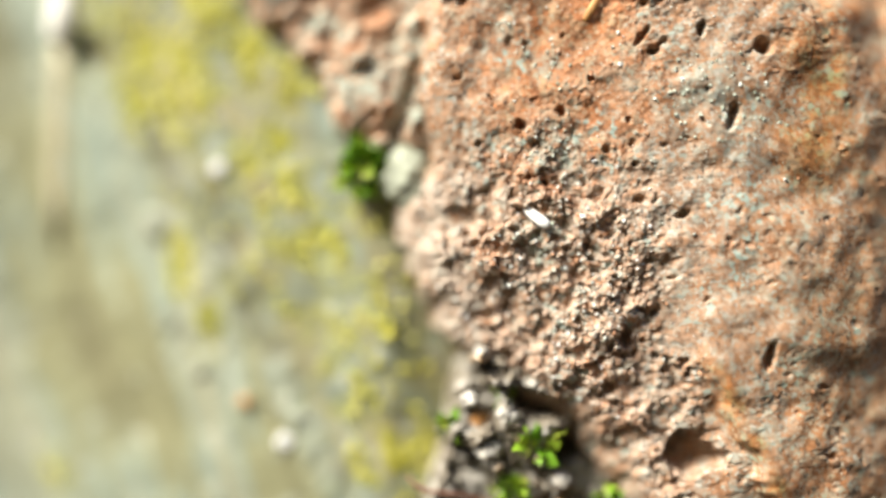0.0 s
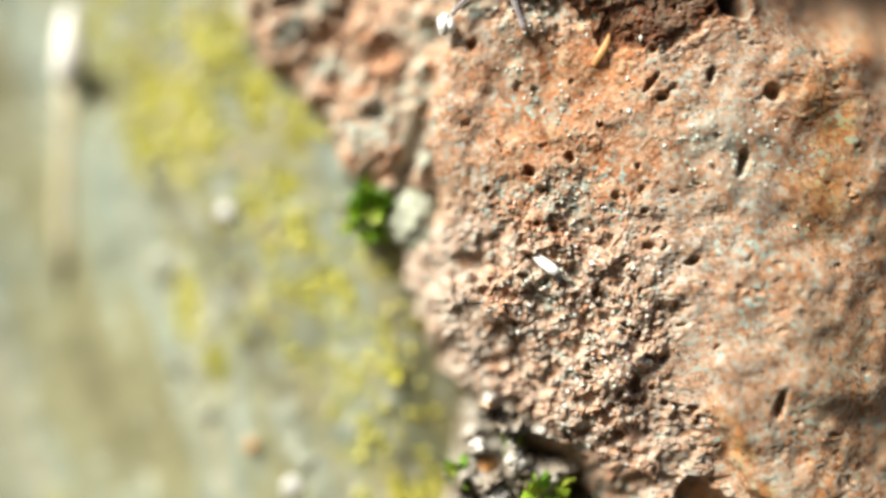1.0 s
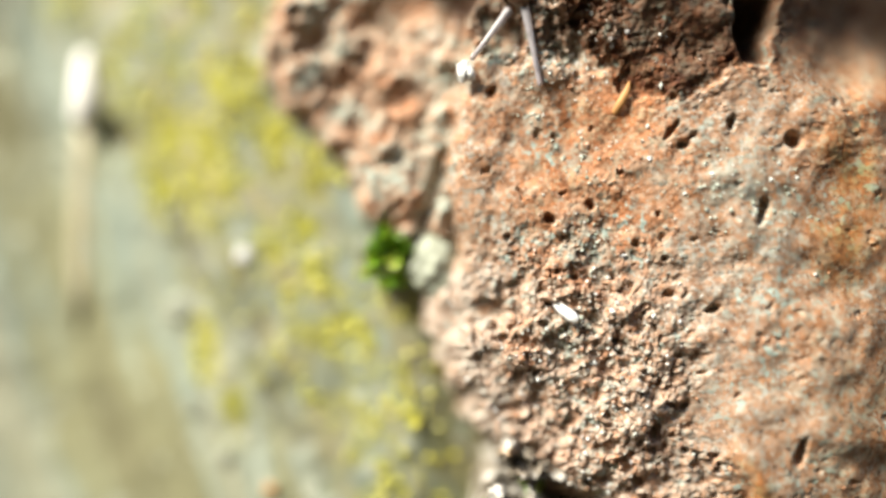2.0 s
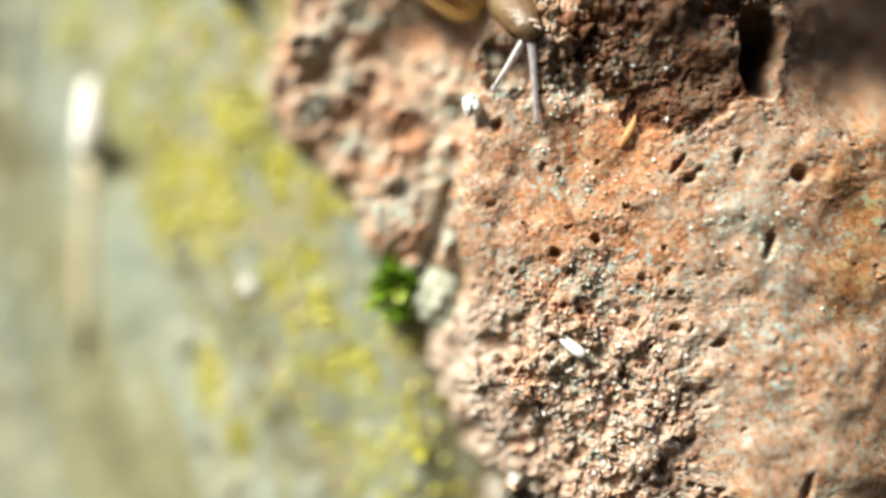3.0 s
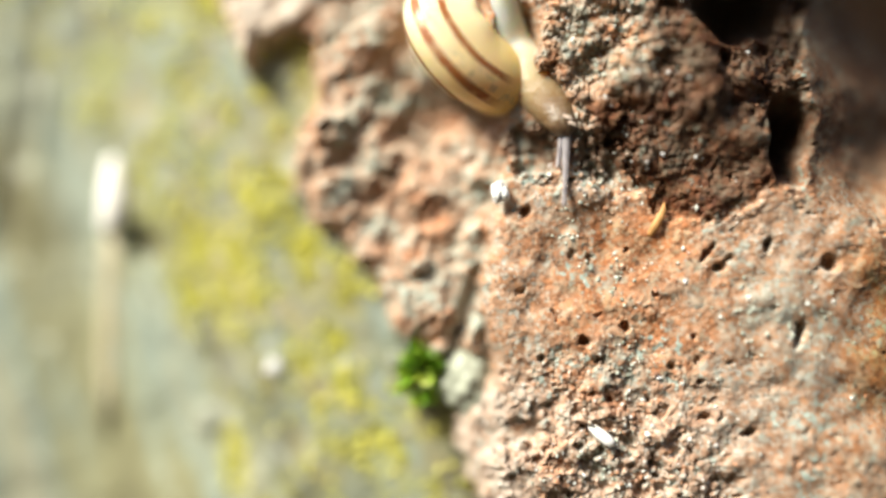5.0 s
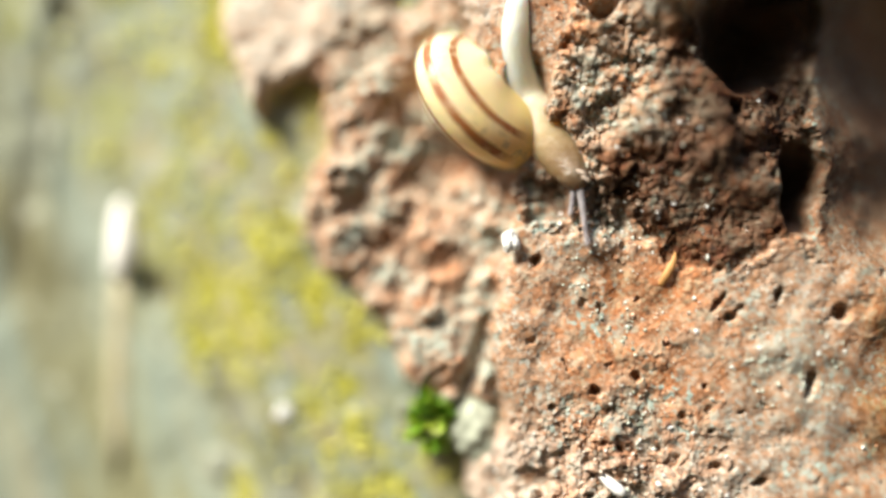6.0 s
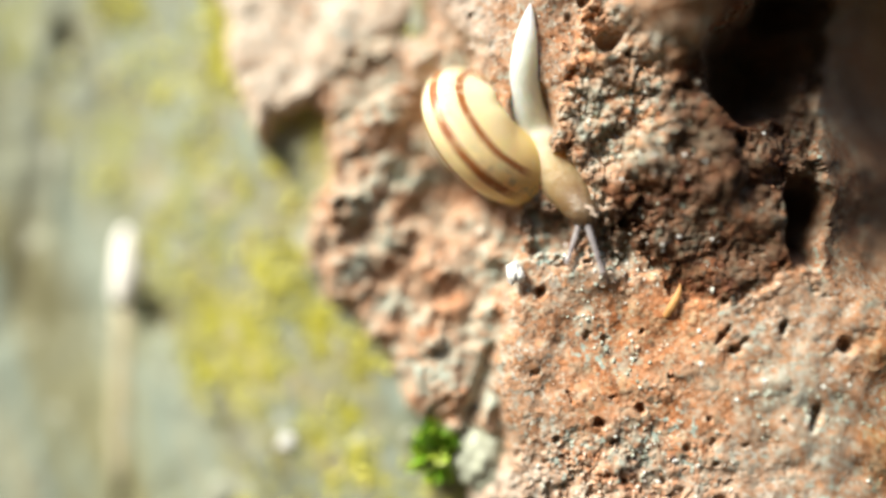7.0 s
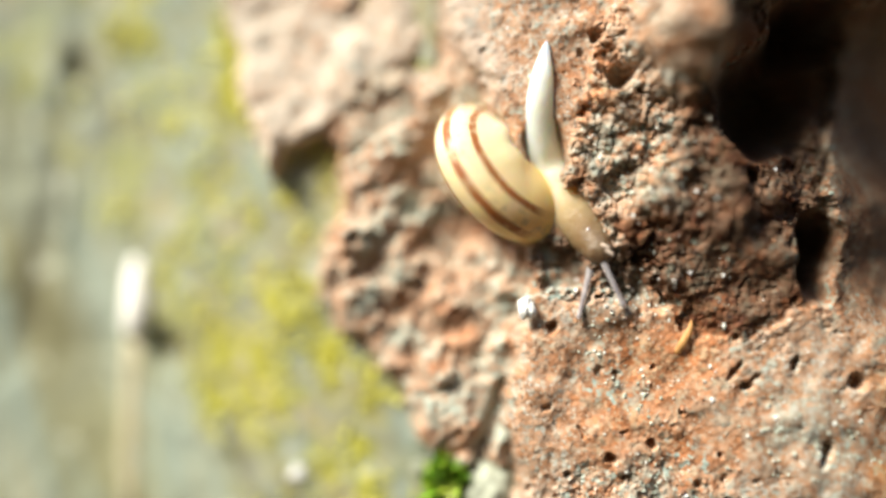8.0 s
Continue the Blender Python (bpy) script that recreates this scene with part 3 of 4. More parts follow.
tagged(back, "weathered grey-green wall face overgrown with yellow lichen", kind="structure")


def slab(name, mat, x0, x1, y0, y1, z0, z1, label):
    bm = bmesh.new()
    bmesh.ops.create_cube(bm, size=1)
    for v in bm.verts:
        v.co = (x0 + (v.co.x + 0.5) * (x1 - x0), y0 + (v.co.y + 0.5) * (y1 - y0), z0 + (v.co.z + 0.5) * (z1 - z0))
    ob = part(name, bm, mat, None)
    ob.data.polygons.foreach_set("use_smooth", [False] * 6)
    return tagged(ob, label, kind="structure")


slab("wall_core", PLASTER, -1.5, 1.5, 0.150, 0.38, 0.0, 1.1, "thick old plastered garden wall")
for name, x0, x1, z0, z1 in (("wall_left", -1.5, -0.109, 0.0, 1.1), ("wall_right", 0.0595, 1.5, 0.0, 1.1),
                             ("wall_below", -0.109, 0.0595, 0.0, EYE - 0.079), ("wall_above", -0.109, 0.0595, EYE + 0.109, 1.1)):
    slab(name, PLASTER, x0, x1, 0.088, 0.150, z0, z1, "rough old plaster face of the garden wall")
# unseen wall added behind the camera to keep low sky light off the stone
slab("sky_block_wall", SKY_BLOCK, -3, 3, -0.75, -0.6, 0.0, 1.15, "unseen dark wall added behind the camera to block sky light")
slab("ground", EARTH, -40, 40, -40, 40, -0.2, 0.0, "bare dark garden earth")

# ---- loose grains on the stone ----
def face_point(x, z):
    a, b = np.array([float(x)]), np.array([float(z)])
    return float(main_depth(a, b)[0])


def grains(name, mat, xs, zs, sizes, label, face=main_depth):
    ds = face(xs, zs)
    ok = (main_edge(xs, zs) > 1.2) & (pits(xs, zs, HOLLOWS[:3]) < 0.2) & (segment(xs, zs, (0.9, 40), (6.9, 28)) > 2.6) & ((xs < 24.5) | (zs < 20)) if face is main_depth else xs < 90
    verts, faces = [], []
    rng = np.random.default_rng(len(xs))
    shape = np.array([(1, 0, 0), (-1, 0, 0), (0, 1, 0), (0, -1, 0), (0, 0, 1), (0, 0, -1)], float)
    tri = [(0, 2, 4), (2, 1, 4), (1, 3, 4), (3, 0, 4), (2, 0, 5), (1, 2, 5), (3, 1, 5), (0, 3, 5)]
    for x, z, d, s in zip(xs[ok], zs[ok], ds[ok], sizes[ok]):
        q = np.linalg.qr(rng.standard_normal((3, 3)))[0]
        c = (shape * (s * (0.6 + 0.8 * rng.random((6, 1))))) @ q
        n = len(verts)
        verts += [((x + p[0]) * MM, (d - 0.05 * s + p[1]) * MM, EYE + (z + p[2]) * MM) for p in c]
        faces += [(a + n, b + n, e + n) for a, b, e in tri]
    ob = mesh_object(name, verts, faces, mat, None, False)
    return tagged(ob, label, "grains", kind="stuff")


rng = np.random.default_rng(4)
gx, gz = rng.uniform(-4, 33, 30000), rng.uniform(-22, 52, 30000)
dense = step(13, 3, np.hypot(gx - 9.5, (gz + 3) * 0.8)) + step(6, 1, np.hypot(gx - 8.5, gz - 25)) * 0.8 + 0.08 + 0.4 * fbm(gx, gz, 3, 3, 77)
sel = rng.random(30000) < dense * 0.36 * (0.15 + 0.85 * step(25, 13, gx))
grains("mineral_grains", GRIT, gx[sel], gz[sel], 0.06 + 0.22 * rng.random(sel.sum()) ** 2.5, "tiny pale, grey and rusty mineral grains on the stone")
lx, lz = [], []
for cx, cz, rx, rz in LICHEN_AT:
    n = int(15 * rx * rz)
    lx.append(cx + rx * 0.8 * rng.standard_normal(n)), lz.append(cz + rz * 0.8 * rng.standard_normal(n))
lx, lz = np.concatenate(lx), np.concatenate(lz)
grains("lichen_grains", GRIT_LICHEN, lx, lz, 0.06 + 0.17 * rng.random(len(lx)) ** 2, "clustered grey-green lichen granules on the stone")


# ---- small things on the wall ----
def tube(bm, points, radii, sides=10, flat=1.0):
    """A round bar through points with a radius at each; flat squeezes it in depth."""
    pts = [Vector(p) for p in points]
    rings = []
    for i, p in enumerate(pts):
        t = (pts[min(i + 1, len(pts) - 1)] - pts[max(i - 1, 0)]).normalized()
        a = t.cross(Vector((0, 1, 0)))
        a = a.normalized() if a.length > 1e-4 else Vector((1, 0, 0))
        b = a.cross(t).normalized()
        rings.append([bm.verts.new(p + radii[i] * (a * math.cos(w) + b * flat * math.sin(w))) for w in (2 * math.pi * k / sides for k in range(sides))])
    for r0, r1 in zip(rings, rings[1:]):
        for k in range(sides):
            bm.faces.new((r0[k], r0[(k + 1) % sides], r1[(k + 1) % sides], r1[k]))
    bm.faces.new(rings[0][::-1]), bm.faces.new(rings[-1])
    return rings


def at(x, d, z):
    return Vector((x * MM, d * MM, EYE + z * MM))


def bar(name, mat, pts, radii, label, category, sides=10, flat=1.0):
    bm = bmesh.new()
    tube(bm, [at(*p) for p in pts], [r * MM for r in radii], sides, flat)
    return tagged(part(name, bm, mat, None), label, category)


fd = min(face_point(8.2, 2.9), face_point(7.5, 3.4), face_point(8.9, 2.3)) - 0.3
bar("shell_chip", WHITE, [(7.15, fd + .4, 3.8), (7.4, fd + .3, 3.5), (8.0, fd, 2.95), (8.7, fd - .3, 2.4), (9.15, fd - .5, 2.1), (9.3, fd - .5, 1.95)],
    [0.14, 0.36, 0.48, 0.52, 0.42, 0.12], "white chip of snail shell stuck on the stone", "chip", 8, 0.5)
def pebble(name, mat, x, z, rx, rz, deep, seed, label, d=None, category="pebble", group=""):
    """A rough knob half sunk in the stone's face."""
    bm = bmesh.new()
    bmesh.ops.create_icosphere(bm, subdivisions=4, radius=1)
    d = d or face_point(x, z)
    for v in bm.verts:
        k = 1 + 0.35 * noise.fractal(v.co * 1.3 + Vector((seed, 0, 0)), 0.8, 2.0, 4)
        v.co = at(x + v.co.x * rx * k, d - deep * (0.25 if rx < 1 else -0.3) + v.co.y * deep * k, z + v.co.z * rz * k)
    return tagged(part(name, bm, mat, None), label, category, group)


pebble("pebble", WHITE, -0.5, 23.9, 0.75, 1.0, 0.7, 3, "small bright white pebble lodged in the stone", face_point(-0.5, 23.9) - 0.3)
pebble("pebble", PEBBLE, -3.3, 6.9, 2.3, 2.7, 1.4, 8, "rough pale greenish-white pebble wedged behind the red stone", 87.9)
for i, (x, z, r, mat, label) in enumerate((
        (3.4, -15.6, 0.9, RUSTY, "rust-brown crumb of mortar in the joint"), (5.7, -14.9, 0.9, CRUMB, "pale grey mortar crumb in the joint"),
        (2.3, -13.5, 0.8, CRUMB, "pale grey mortar crumb under the stone"), (4.2, -18.2, 1.1, CRUMB, "large grey mortar crumb below the moss"),
        (12.6, -20.3, 0.9, CRUMB, "grey mortar crumb beside the stone"), (12.0, -17.9, 0.5, RUSTY, "small rusty crumb beside the moss"),
        (10.6, -21.0, 0.8, CRUMB, "grey mortar crumb below the rootlet"), (2.6, -20.8, 1.0, CRUMB, "pale mortar crumb at the joint's edge"))):
    k = np.array([x]), np.array([z])
    pebble("mortar_crumb", mat, x, z, r, r * 0.8, r * 0.8, 20 + i, label, float(mortar_depth(*k)[0]) - 0.1, "crumb", "crumbs in the mortar joint")
td = min(face_point(13.1, 21.2), face_point(13.7, 22.3), face_point(12.8, 20.3)) - 0.2
bar("straw_sliver", STRAW, [(12.35, td + .3, 19.9), (12.6, td + .05, 20.3), (13.0, td - .1, 21.0), (13.45, td - .05, 21.8), (13.7, td + .05, 22.4), (13.8, td + .2, 23.0)],
    [0.10, 0.30, 0.36, 0.33, 0.24, 0.06], "thin orange-brown straw sliver leaning in the crease", "sliver", 10, 0.5)
bar("dry_stem", STEM, [(-38.3, 95.3, 21.5), (-38.5, 95.5, 17), (-38.7, 95.5, 11), (-38.9, 95.6, 5), (-39.1, 95.7, 0)], [0.8, 1.0, 1.0, 0.8, 0.3],
    "pale tan dry stem standing against the wall", "stem", 12, 0.25)
bar("bleached_chip", BLEACHED, [(-38.3, 95.2, 28.4), (-38.2, 94.9, 27.0), (-38.0, 94.4, 24.2), (-38.1, 94.0, 21.4), (-38.2, 94.2, 20.2)],
    [0.3, 0.85, 1.2, 1.2, 0.5], "bleached white chip on the end of a dry stem", "chip", 12, 0.5)
bar("thin_root", ROOT, [(-3.4, 86.5, -20.6), (-2.4, 86, -21.5), (-1.2, 85.8, -21.9), (1.5, 85.8, -22.2), (4.2, 86, -22.8), (7.5, 86, -23.6)],
    [0.06, 0.16, 0.15, 0.1, 0.09, 0.08], "thin red-brown rootlet hanging across the mortar", "root", 6)
bar("curled_root", STRAW, [(6.4, 85.5, -23.9), (8.2, 85.2, -23.0), (10.2, 85.0, -22.6), (12.3, 85.2, -22.9), (12.9, 85.4, -23.6)],
    [0.08, 0.14, 0.15, 0.13, 0.06], "curled orange rootlet lying on the mortar", "root", 6)


for i, (x, z, r, mat, label) in enumerate((
        (-21.6, 7.7, 0.75, WHITE, "bright white lime fleck on the lichen-grown wall"), (-26.7, -7.0, 0.8, PEBBLE, "pale cream lime fleck on the weathered wall"),
        (-23.5, -11.6, 0.7, PEBBLE, "cream lime fleck on the streaky wall"), (-15.1, -18.3, 0.8, WHITE, "whitish lime fleck low on the wall"),
        (-28.2, 2.6, 1.3, PEBBLE, "broad cream lime crust on the wall"), (-10.0, 8.6, 0.7, PEBBLE, "pale lime fleck beside the yellow lichen"),
        (-18.9, -14.6, 0.6, STRAW, "small rusty crumb stuck on the wall"), (-29.0, 12.0, 0.6, PEBBLE, "small pale lime fleck beside the chalky vein"))):
    k = np.array([x]), np.array([z])
    pebble("lime_fleck", mat, x, z, r, r, 0.16, 40 + i, label, float(back_depth(*k)[0]) - 0.3, "fleck", "lime flecks on the wall")

yx, yz = rng.uniform(-46, 0, 9000), rng.uniform(-26, 54, 9000)
ysel = rng.random(9000) < 0.75 * yellow(yx, yz) ** 1.5
grains("yellow_lichen", LICHEN_Y, yx[ysel], yz[ysel], 0.18 + 0.35 * rng.random(ysel.sum()) ** 2, "crumbly yellow lichen lobes on the wall face", back_depth)


def moss_tuft(cx, d, cz, rx, rz, count, label, seed, leaf=1.0):
    r = np.random.default_rng(seed)
    verts, faces = [], []
    for _ in range(count):
        a, w = r.uniform(0, 2 * math.pi), r.random() ** 0.5
        base = np.array([cx + rx * w * math.cos(a) * 0.8, d + 0.8 * r.random(), cz + rz * w * math.sin(a) * 0.8])
        way = np.array([math.cos(a) * w, -0.9 * r.random() - 0.2, math.sin(a) * w + 0.35]) + 0.4 * r.standard_normal(3)
        way /= np.linalg.norm(way)
        side = np.cross(way, r.standard_normal(3))
        side /= np.linalg.norm(side)
        up = np.cross(side, way)
        n, l, b = len(verts), leaf * r.uniform(0.8, 1.6), leaf * r.uniform(0.25, 0.5)
        for f, g, h in ((0, 0.3, 0), (0.35, 1, 0.1), (0.7, 0.7, 0.12), (1, 0.05, -0.05)):
            for s in (-1, 1):
                p = base + way * l * f + side * b * g * s + up * l * h
                verts.append((p[0] * MM, p[1] * MM, EYE + p[2] * MM))
        faces += [(n + k, n + k + 1, n + k + 3, n + k + 2) for k in (0, 2, 4)]
    return tagged(mesh_object("moss_tuft", verts, faces, MOSS), label, "moss", "moss tufts on the wall")


moss_tuft(8.5, 85.4, -17.8, 1.5, 1.2, 22, "bright green moss tuft growing in the mortar joint", 1, 1.5)
moss_tuft(6.2, 86.0, -22.0, 1.8, 1.5, 120, "yellow-green moss tuft at the foot of the joint", 2, 0.6)
moss_tuft(-7.5, 88.0, 7.4, 1.5, 2.6, 130, "vivid green moss tuft under the set-back stone", 3, 1.2)
moss_tuft(0.6, 85.8, -16.2, 0.6, 0.8, 20, "tiny green moss tuft at the mortar's edge", 4)
moss_tuft(15.0, 86.0, -22.8, 1.0, 0.6, 25, "small dark green moss tuft beside the stone", 5)
moss_tuft(5.6, 86.0, -13.2, 0.6, 0.4, 10, "sparse moss tuft in the gap below the stone", 6)


# ---- the snail ----
def shell_material():
    m, nt, b = material("banded_snail_shell", 0.5)
    across, along = attr(nt, "across"), attr(nt, "along")
    lines = nt.nodes.new("ShaderNodeTexNoise")
    lines.noise_dimensions = "1D"
    lines.inputs["Scale"].default_value, lines.inputs["Detail"].default_value = 60, 3
    nt.links.new(along, lines.inputs["W"])
    c = ramp(nt, lines.outputs["Fac"], [(0.3, (1.0, 0.81, 0.44)), (0.5, (1.0, 0.88, 0.58)), (0.7, (1.0, 0.94, 0.75))])
    # amber towards the lip: newer growth, plus light glowing through painted as colour
    lip_amber = nt.nodes.new("ShaderNodeMapRange")
    nt.links.new(along, lip_amber.inputs["Value"])
    lip_amber.inputs["From Min"].default_value, lip_amber.inputs["From Max"].default_value = -2.0, 0.2
    c = blend(nt, lip_amber.outputs[0], c, (1.0, 0.64, 0.17))
    c = blend(nt, ramp(nt, noise_of(nt, 420, 3, 0.6), [(0.5, 0.0), (0.75, 0.5)]), c, (0.88, 0.78, 0.52))
    edge = nt.nodes.new("ShaderNodeMath")
    edge.operation = "MULTIPLY_ADD"
    nt.links.new(noise_of(nt, 900, 3, 0.7), edge.inputs[0])
    edge.inputs[1].default_value = 0.012
    nt.links.new(across, edge.inputs[2])
    o = -0.006
    band = ramp(nt, edge.outputs[0], [(0.352 + o, 0.0), (0.360 + o, 1.0), (0.382 + o, 1.0), (0.390 + o, 0.0), (0.464 + o, 0.0), (0.471 + o, 1.0),
                                      (0.509 + o, 1.0), (0.517 + o, 0.0), (0.60 + o, 0.0), (0.612 + o, 1.0), (0.635 + o, 1.0), (0.645 + o, 0.0)])
    worn = ramp(nt, noise_of(nt, 700, 4, 0.7), [(0.3, 0.45), (0.5, 1.0)])
    end = nt.nodes.new("ShaderNodeMapRange")
    nt.links.new(along, end.inputs["Value"])
    end.inputs["From Min"].default_value, end.inputs["From Max"].default_value = -0.42, -0.18
    end.inputs["To Min"].default_value, end.inputs["To Max"].default_value = 1.0, 0.12
    blotch = times(nt, ramp(nt, noise_of(nt, 1300, 3, 0.6), [(0.54, 0.0), (0.62, 0.55)]), ramp(nt, across, [(0.37, 0.0), (0.40, 1.0), (0.45, 1.0), (0.47, 0.0)]))
    c = blend(nt, blotch, c, (0.50, 0.40, 0.22))
    c = blend(nt, times(nt, times(nt, band, worn), end.outputs[0]), c, (0.36, 0.11, 0.015))
    b.inputs["Specular IOR Level"].default_value = 0.5
    b.inputs["Coat Weight"].default_value, b.inputs["Coat Roughness"].default_value = 0.35, 0.25
    nt.links.new(c, b.inputs["Base Color"])
    bump(nt, b, lines.outputs["Fac"], 0.4, 0.0003)
    b.inputs["Subsurface Weight"].default_value = 0.5
    b.inputs["Subsurface Radius"].default_value = (1.0, 0.5, 0.15)
    b.inputs["Subsurface Scale"].default_value = 0.003
    # thin lime wall that lets the sun glow through
    glow = nt.nodes.new("ShaderNodeBsdfTranslucent")
    nt.links.new(c, glow.inputs["Color"])
    mix = nt.nodes.new("ShaderNodeMixShader")
    mix.inputs[0].default_value = 0.15
    out = next(n for n in nt.nodes if n.type == "OUTPUT_MATERIAL")
    nt.links.new(b.outputs[0], mix.inputs[1]), nt.links.new(glow.outputs[0], mix.inputs[2])
    nt.links.new(mix.outputs[0], out.inputs["Surface"])
    return m


def flesh_material():
    m, nt, b = material("snail_flesh", 0.42)
    c = ramp(nt, attr(nt, "along"), [(0.0, (0.97, 0.95, 0.90)), (0.42, (0.94, 0.87, 0.68)), (0.6, (0.54, 0.40, 0.21)), (0.74, (0.24, 0.15, 0.065)), (0.86, (0.12, 0.07, 0.03)), (1.0, (0.10, 0.06, 0.03))])
    c = blend(nt, ramp(nt, noise_of(nt, 1400, 3, 0.6), [(0.5, 0.0), (0.75, 0.18)]), c, (0.8, 0.7, 0.55))
    nt.links.new(c, b.inputs["Base Color"])
    b.inputs["Specular IOR Level"].default_value = 0.7
    b.inputs["Coat Weight"].default_value, b.inputs["Coat Roughness"].default_value = 0.2, 0.35
    b.inputs["Subsurface Weight"].default_value = 0.85
    b.inputs["Subsurface Radius"].default_value = (1.0, 0.7, 0.45)
    b.inputs["Subsurface Scale"].default_value = 0.004
    bump(nt, b, noise_of(nt, 2200, 2, 0.6), 0.4, 0.0002)
    return m


def tentacle_material():
    m, nt, b = material("glassy_tentacle", 0.2)
    c = ramp(nt, noise_of(nt, 900, 2, 0.5), [(0.35, (0.50, 0.46, 0.47)), (0.65, (0.68, 0.64, 0.65))])
    nt.links.new(c, b.inputs["Base Color"])
    b.inputs["Transmission Weight"].default_value = 0.6
    b.inputs["IOR"].default_value = 1.36
    return m


SHELL, FLESH, TENTACLE = shell_material(), flesh_material(), tentacle_material()
FEELER = plain("feeler_skin", (0.40, 0.31, 0.24), 0.35, 0.15, 900)
EYE_DARK = plain("dark_eye_core", (0.12, 0.10, 0.13), 0.4, 0.2)
HOME = (-0.83, 86.4, 38.8)     # the shell's pillar, in mm of the plan, at the end of its way
snail = new("snail")
tagged(snail, "small cream-yellow snail with brown bands creeping down the stone", "snail")


def local(x, d, z):
    return Vector(((x - HOME[0]) * MM, (d - HOME[1]) * MM, (z - HOME[2]) * MM))


def build_shell():
    size, grow, fat, rise, tall, tip, swing, end = 3.85, 0.066, 1.109, 1.768, 0.716, -0.512, 0.908, -1.5
    turns, rounds, sides = 3.2, 260, 96
    bm = bmesh.new()
    across, along, rings = [], [], []
    for i in range(rounds + 1):
        th = -turns * 2 * math.pi * (1 - i / rounds)
        fade = min(1.0, i / 40)
        R = math.exp(grow * th) * (fade ** 0.7)
        ring = []
        for k in range(sides):
            ph = math.pi + 2 * math.pi * k / sides
            r = fat * R
            rad, h = R + r * math.cos(ph), tall * r * math.sin(ph) + rise * (1 - R)
            x, y, z = rad * math.cos(th + end), rad * math.sin(th + end), -h
            y, z = y * math.cos(tip) - z * math.sin(tip), y * math.sin(tip) + z * math.cos(tip)
            x, z = x * math.cos(swing) + z * math.sin(swing), -x * math.sin(swing) + z * math.cos(swing)
            ring.append(bm.verts.new((size * x * MM, -0.90 * size * z * MM, size * y * MM)))
            across.append(k / sides), along.append(th)
        rings.append(ring)
    for r0, r1 in zip(rings, rings[1:]):
        for k in range(sides - 1):
            bm.faces.new((r0[k], r0[k + 1], r1[k + 1], r1[k]))
        bm.faces.new((r0[-1], r0[0], r1[0], r1[-1]))
    # lean the spire over towards the tail
    low, high = (Vector([f(v.co[i] for v in bm.verts) for i in range(3)]) for f in (min, max))
    mid = (low + high) / 2
    bmesh.ops.rotate(bm, cent=mid, matrix=Matrix.Rotation(radians(6), 3, "Y"), verts=bm.verts)
    for v in bm.verts:
        v.co.x, v.co.z = high.x + 1.065 * (v.co.x - high.x), high.z + 0.955 * (v.co.z - high.z)
    # the earlier whorl and the shoulder swell towards the tail, with a notch between them
    loc = Vector((-1.11 * MM, 1.1 * MM, -2.11 * MM))
    for x, z, wide, dx, dz in ((-2.5, 39.6, 1.35, 1.05, 0.55), (-1.5, 37.3, 1.5, 0.45, 0.6)):
        knee = local(x, 0, z) - loc
        for v in bm.verts:
            far = math.hypot(v.co.x - knee.x, v.co.z - knee.z) / (wide * MM)
            k = MM * math.exp(-far * far)
            v.co += Vector((dx * k, 0, dz * k))
    mouth = [v.co.copy() for v in rings[-1]]
    ob = part("shell", bm, SHELL, snail, "glossy cream-yellow shell with dark brown spiral bands")
    for label, vals in (("across", across), ("along", along)):
        a = ob.data.attributes.new(label, "FLOAT", "POINT")
        a.data.foreach_set("value", np.array(vals, np.float32))
    ob.location = loc
    # the thickened rim of the mouth
    bm = bmesh.new()
    loop = []
    n = len(mouth)
    mid = sum(mouth, Vector()) / n
    for k, p in enumerate(mouth):
        t = (mouth[(k + 1) % n] - mouth[k - 1]).normalized()
        out = (p - mid).normalized()
        b = t.cross(out)
        loop.append([bm.verts.new(p + 0.09 * MM * (out * math.cos(w) + b * math.sin(w))) for w in (2 * math.pi * j / 8 for j in range(8))])
    for a, b in zip(loop, loop[1:] + loop[:1]):
        for j in range(8):
            bm.faces.new((a[j], a[(j + 1) % 8], b[(j + 1) % 8], b[j]))
    part("lip", bm, plain("shell_lip", (0.95, 0.74, 0.38), 0.35, 0.1), ob, "thin amber rim of the shell's mouth")
    return ob


shell = build_shell()


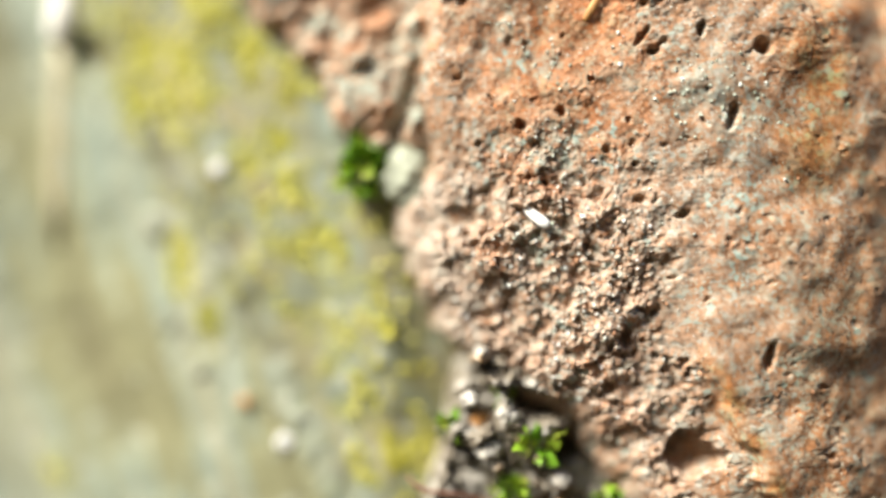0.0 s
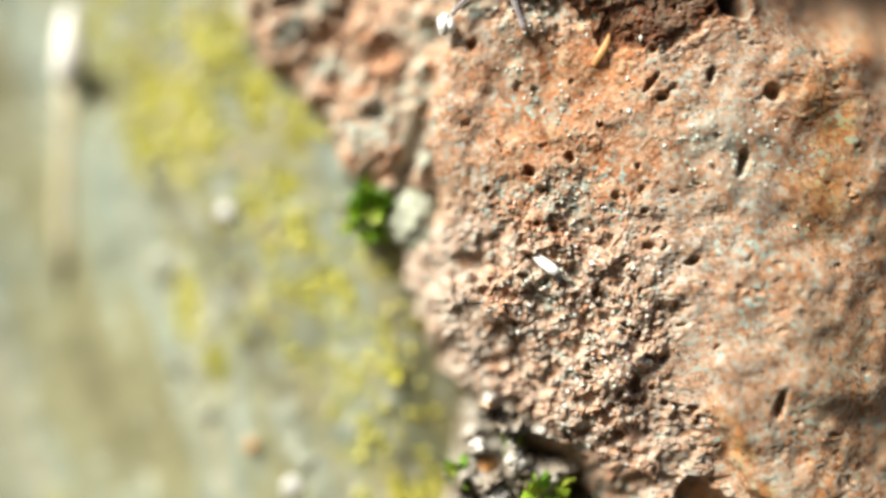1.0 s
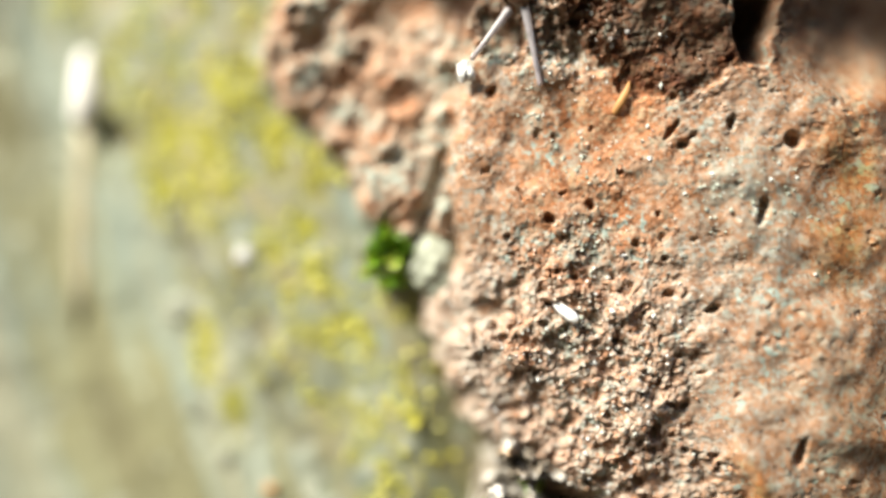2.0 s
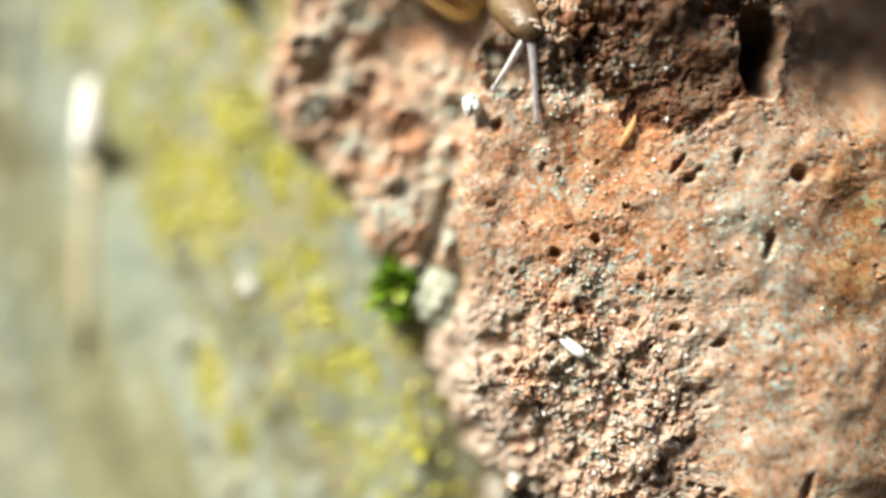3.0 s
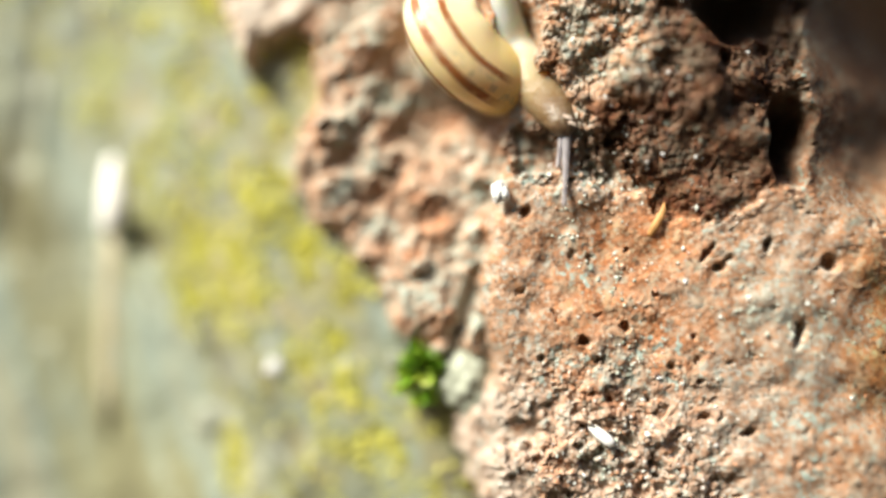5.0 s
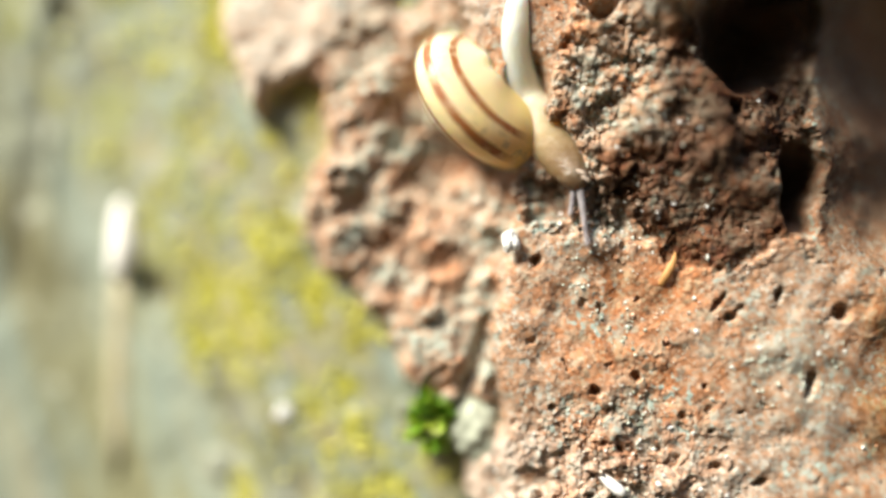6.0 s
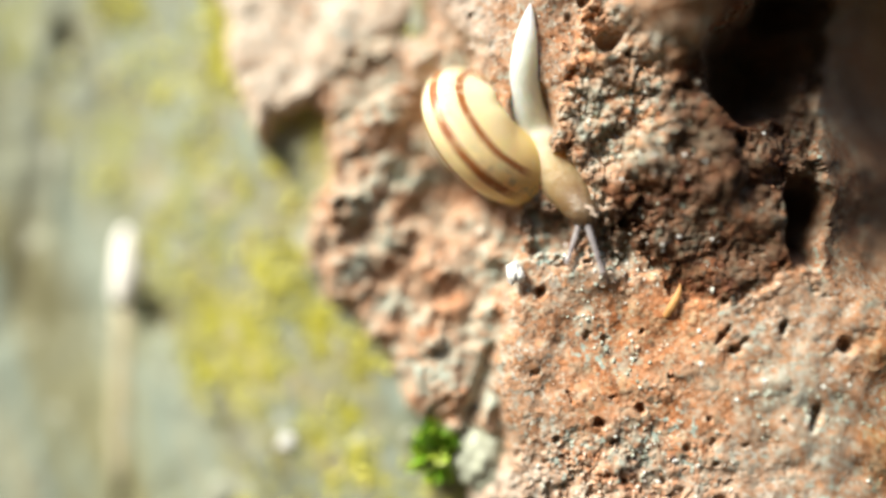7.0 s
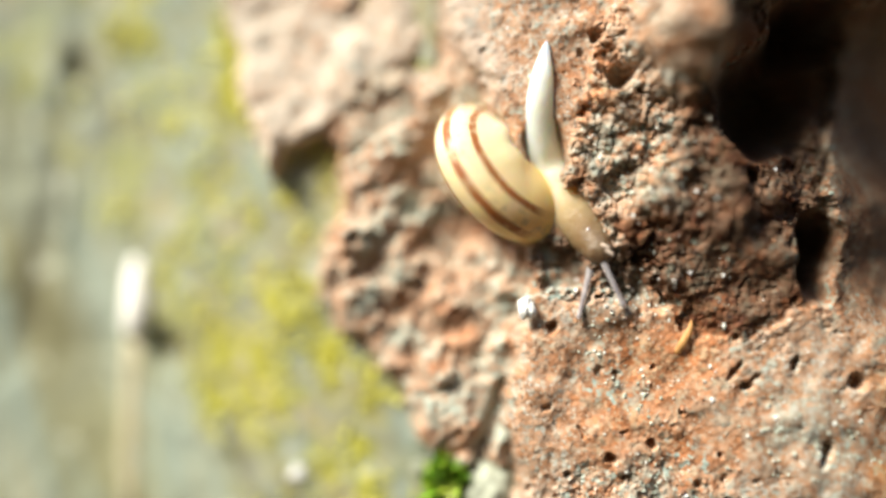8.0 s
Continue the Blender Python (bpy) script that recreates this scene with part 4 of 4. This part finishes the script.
def build_body():
    keys = [(1.2, 84.4, 47.4, 0.08), (1.05, 84.2, 46.4, 0.45), (0.8, 84.0, 44.5, 0.95), (0.6, 84.4, 42.0, 1.25), (0.9, 85.6, 39.0, 1.4), (1.6, 86.8, 36.6, 1.75),
            (2.7, 86.6, 34.5, 2.3), (3.9, 85.9, 32.2, 2.4), (5.0, 85.0, 30.5, 1.9), (5.7, 84.0, 29.2, 1.35), (6.3, 83.8, 28.5, 1.1), (6.7, 83.7, 28.1, 0.45)]
    pts, rad = [], []
    for (a, b) in zip(keys, keys[1:]):
        for s in range(6):
            f = s / 6
            pts.append(local(*(a[i] + (b[i] - a[i]) * f for i in range(3))))
            rad.append((a[3] + (b[3] - a[3]) * f) * MM)
    for _ in range(3):
        pts = [pts[0]] + [(p + 2 * q + r) / 4 for p, q, r in zip(pts, pts[1:], pts[2:])] + [pts[-1]]
        rad = [rad[0]] + [(p + 2 * q + r) / 4 for p, q, r in zip(rad, rad[1:], rad[2:])] + [rad[-1]]
    bm = bmesh.new()
    rings = tube(bm, pts, rad, 28, 0.75)
    for i, r in enumerate(rings):
        for k, v in enumerate(r):
            j = noise.noise(v.co * 1500) * 0.06 * MM
            v.co += Vector((j, j, 0))
    count = len(rings)
    ob = part("body", bm, FLESH, snail, "moist body, creamy white tail and brown head")
    a = ob.data.attributes.new("along", "FLOAT", "POINT")
    a.data.foreach_set("value", np.repeat(np.linspace(0, 1, count), 28).astype(np.float32))
    for x, z in ((6.2, 29.4), (6.5, 28.9)):
        bm = bmesh.new()
        tube(bm, [local(x - .5, 83.4, z + .2), local(x, 82.9, z), local(x + .25, 82.6, z - .2), local(x + .3, 82.5, z - .25)], [0.22 * MM, 0.15 * MM, 0.11 * MM, 0.05 * MM], 10)
        part("feeler", bm, FEELER, ob, "short lower feeler beside the mouth")
    return ob


body = build_body()


def build_tentacle(length):
    bm = bmesh.new()
    n = 22
    pts = [Vector((0.05 * MM * math.sin(2.2 * i / n), 0, length * MM * i / n)) for i in range(n + 1)]
    rad = [MM * (0.19 + 0.27 * (i / n) ** 1.2) for i in range(n + 1)]
    rad[0], rad[1], rad[2] = 0.16 * MM, 0.27 * MM, 0.25 * MM
    tube(bm, pts, rad, 14)
    ob = part("tentacle", bm, TENTACLE, snail, "long translucent grey-lilac eye stalk")
    bm = bmesh.new()
    tube(bm, [p - Vector((0, 0.26 * MM, 0)) * (0.5 + 0.9 * i / n) for i, p in enumerate(pts)][2:], [0.055 * MM] * (n - 1), 6)
    part("nerve", bm, EYE_DARK, ob, "dark thread inside the eye stalk")
    return ob


tentacle_near, tentacle_far = build_tentacle(7.6), build_tentacle(5.8)

# ---- movement: seconds, then mm in the plan ----
GLIDE = [(0.0, -1.30, 3.20), (1.5, -1.10, 2.80), (3.0, -0.80, 2.28), (3.5, -0.70, 2.05), (4.5, -0.50, 1.64), (6.0, -0.22, 0.84), (7.0, -0.10, 0.34), (8.0, 0.0, 0.0)]
REACH = [(0.0, -0.50, -1.30), (1.5, -0.50, -1.05), (3.0, -0.50, -0.62), (4.5, -0.46, -0.50), (6.0, -0.44, -0.33), (7.0, -0.24, -0.16), (8.0, 0.0, 0.0)]
NEAR = [(0.0, 6.4, 23.9, 19), (1.0, 6.34, 23.07, 18.8), (1.5, 6.21, 22.48, 14.5), (3.0, 5.15, 22.09, 3.0), (3.5, 4.70, 22.23, -0.9), (4.0, 4.29, 22.26, -3.6),
        (4.5, 4.55, 22.25, -4.0), (6.0, 6.05, 23.41, 6.4), (6.5, 6.63, 23.6, 13.3), (7.0, 6.99, 23.73, 16.4), (7.5, 7.14, 23.8, 18.8), (8.0, 7.83, 24.06, 24.4)]
FAR = [(0.0, 0.2, 25.0, -42), (1.0, -0.02, 24.63, -40.6), (1.5, -0.19, 24.73, -37.8), (3.0, 1.26, 25.01, -31.4), (3.5, 2.76, 25.25, -16.3), (4.0, 3.95, 25.66, -7.9),
       (4.5, 4.4, 25.79, -6.7), (6.0, 4.64, 26.08, -7.7), (6.5, 4.12, 25.48, -17.2), (7.0, 3.89, 24.69, -18.6), (7.5, 3.89, 24.04, -17.5), (8.0, 3.91, 22.98, -14.8)]


def glide_at(t):
    ts = [g[0] for g in GLIDE]
    return np.interp(t, ts, [g[1] for g in GLIDE]), np.interp(t, ts, [g[2] for g in GLIDE])


def stalk_rows(rows, depth):
    out = []
    for t, x, z, lean in rows:
        gx_, gz_ = glide_at(t)
        p = local(x - gx_, depth, z - gz_)
        out.append((t, pose(p.x, p.y, p.z, -9, -lean, 0)))
    return out


def motions():
    hx, hd, hz = HOME
    walk(snail, [(t, pose((hx + x) * MM, hd * MM, EYE + (hz + z) * MM)) for t, x, z in GLIDE])
    walk(body, [(t, pose(x * MM, 0, z * MM)) for t, x, z in REACH])
    walk(tentacle_near, stalk_rows(NEAR, 82.9))
    walk(tentacle_far, stalk_rows(FAR, 83.6))


motions()
